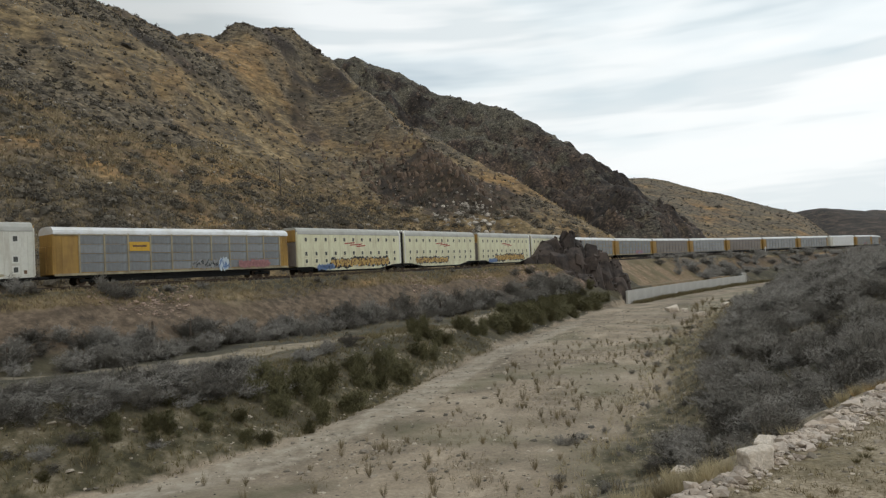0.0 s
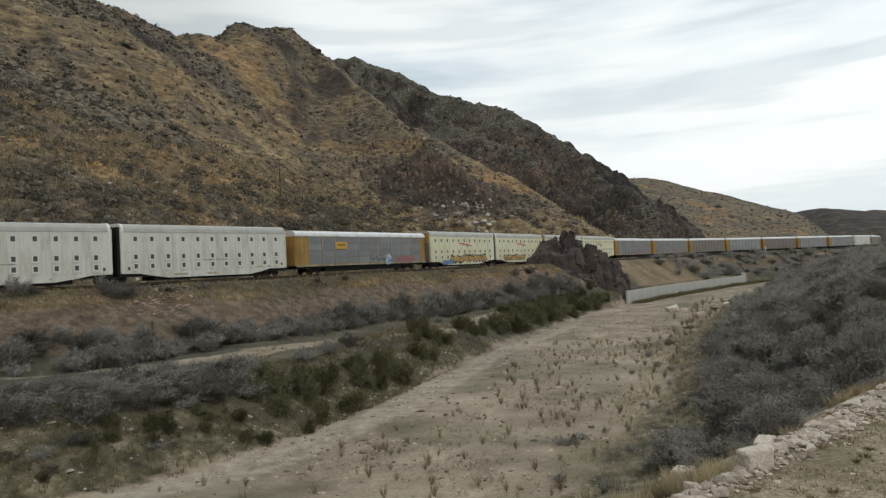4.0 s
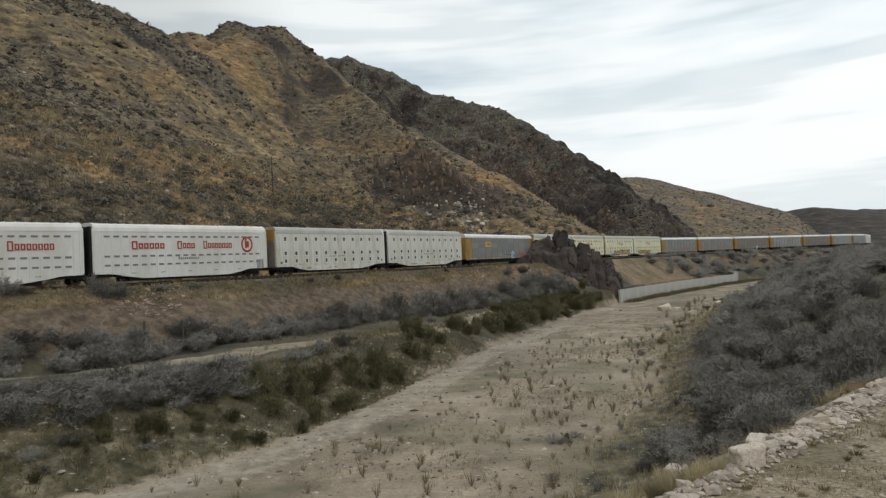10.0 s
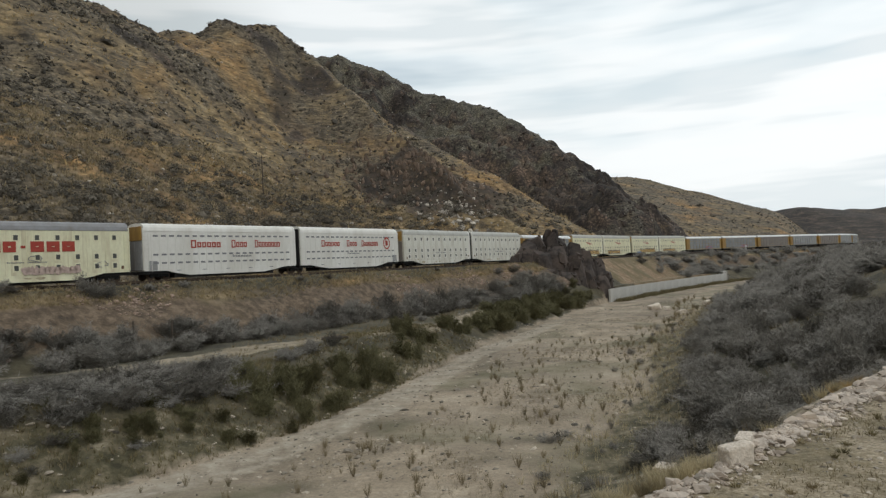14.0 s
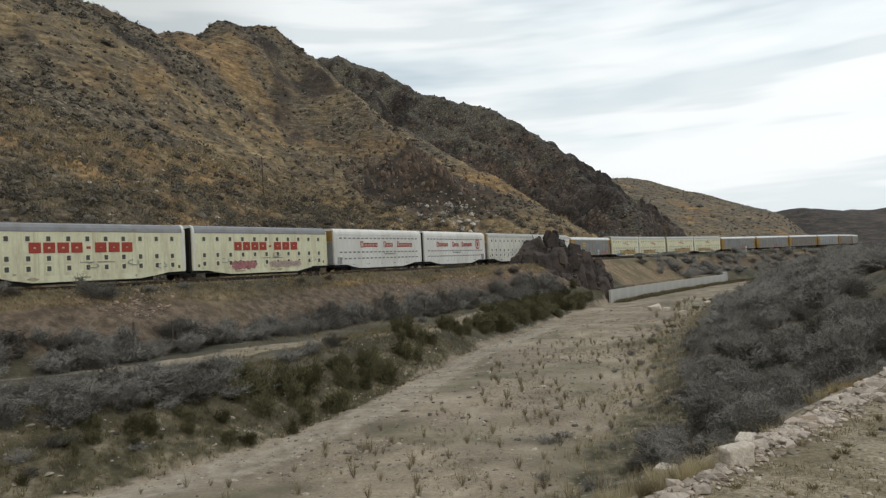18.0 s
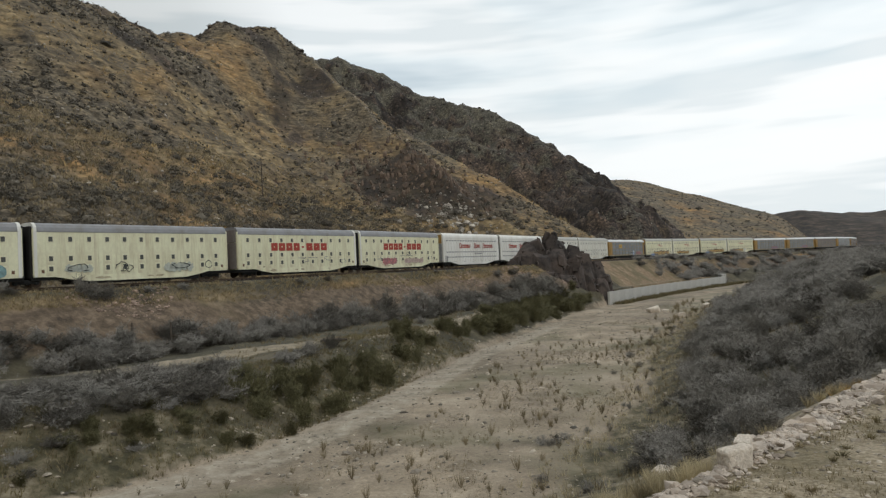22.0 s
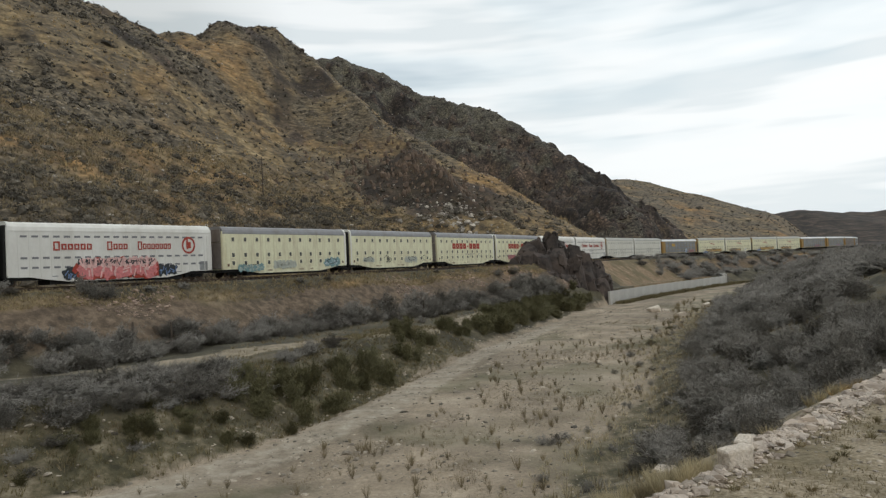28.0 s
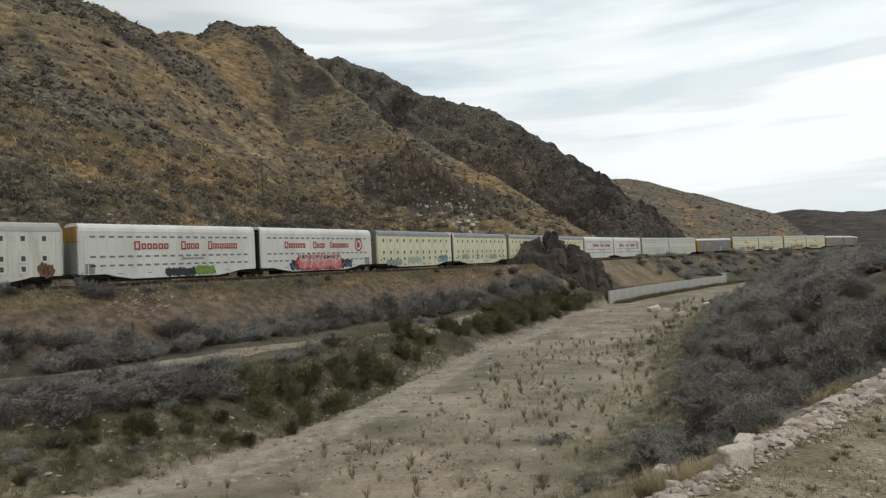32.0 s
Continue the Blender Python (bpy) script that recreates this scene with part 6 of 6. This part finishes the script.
def small_things():
    for x, y, h in ((-32.1, 49.4, 1.8), (-25.4, 58.5, 2.1), (-23.0, 60.8, 2.1), (-0.8, 90.2, 2.2)):
        z = height(x, y)
        post = new("fence_post", Geo().tube((x, y, z - .4), (x + .06, y, z + h), 0.1, 0.085, 8).mesh("fence_post", "timber"))
        tagged(post, "weathered dark timber fence post among shrubs", "post", "old fence posts")
    x, y = -8.5, 59.5
    z = height(x, y)
    log = new("log", Geo().tube((x - 1.1, y, z + .16), (x + .1, y + .3, z + .2), 0.14, 0.16, 8).tube((x + .1, y + .3, z + .2), (x + 1.2, y + .2, z + .18), 0.16, 0.1, 8).tube((x + .2, y + .3, z + .2), (x + .6, y + .8, z + .5), 0.05, 0.03, 6).mesh("log", "timber"))
    tagged(log, "dark dead log lying on the terrace", "log")
    p = beside(203, -4.4)
    z = height(p.x, p.y)
    g = new("track_marker")
    part("post", Geo().box(p.x, p.y, z + 0.9, 0.22, 0.16, 2.2, bevel=0.03), "post_white", g)
    part("plate", Geo().box(p.x, p.y - 0.1, z + 1.9, 0.6, 0.05, 0.7, bevel=0.02), "post_white", g)
    tagged(g, "white trackside marker post beside the rails", "post")
    x, y = -34.3, 145.7
    z = height(x, y)
    pole = new("utility_pole")
    part("mast", Geo().tube((x, y, z - .5), (x, y, z + 8.2), 0.13, 0.09, 8), "timber", pole)
    part("crossarm", Geo().box(x, y, z + 7.7, 1.4, 0.1, 0.12, bevel=0.02), "timber", pole)
    tagged(pole, "dark weathered timber pole on the hillside", "pole")


hillside()
crags()
rock_outcrop()
retaining_wall()
shrubs()
weeds()
shoulder()
small_things()

RUN_AT = [0, 3, 6, 9, 13, 19, 23, 32]
RUN = [0, 21.62, 42.80, 63.88, 91.91, 133.94, 161.86, 224.65]      # metres that the train has gone


def motions():
    """Every car rolls along the line on its two bearings."""
    times = [0, 1.5, 3, 4.5, 6, 7.5, 9, 11, 13, 15, 17, 19, 21, 23, 25, 27, 29, 30.5, 32]
    gone = np.interp(times, RUN_AT, RUN)
    for car, mid, half in TRAIN:
        rows = []
        for t, d in zip(times, gone):
            a, b = Vector(on_line(mid + d - half)), Vector(on_line(mid + d + half))
            u = (b - a).normalized()
            side = Vector((0, 0, 1)).cross(u).normalized()
            up = u.cross(side)
            c = (a + b) / 2
            rows.append((t, Matrix(((u.x, side.x, up.x, c.x), (u.y, side.y, up.y, c.y), (u.z, side.z, up.z, c.z), (0, 0, 0, 1)))))
        walk(car, rows)


motions()
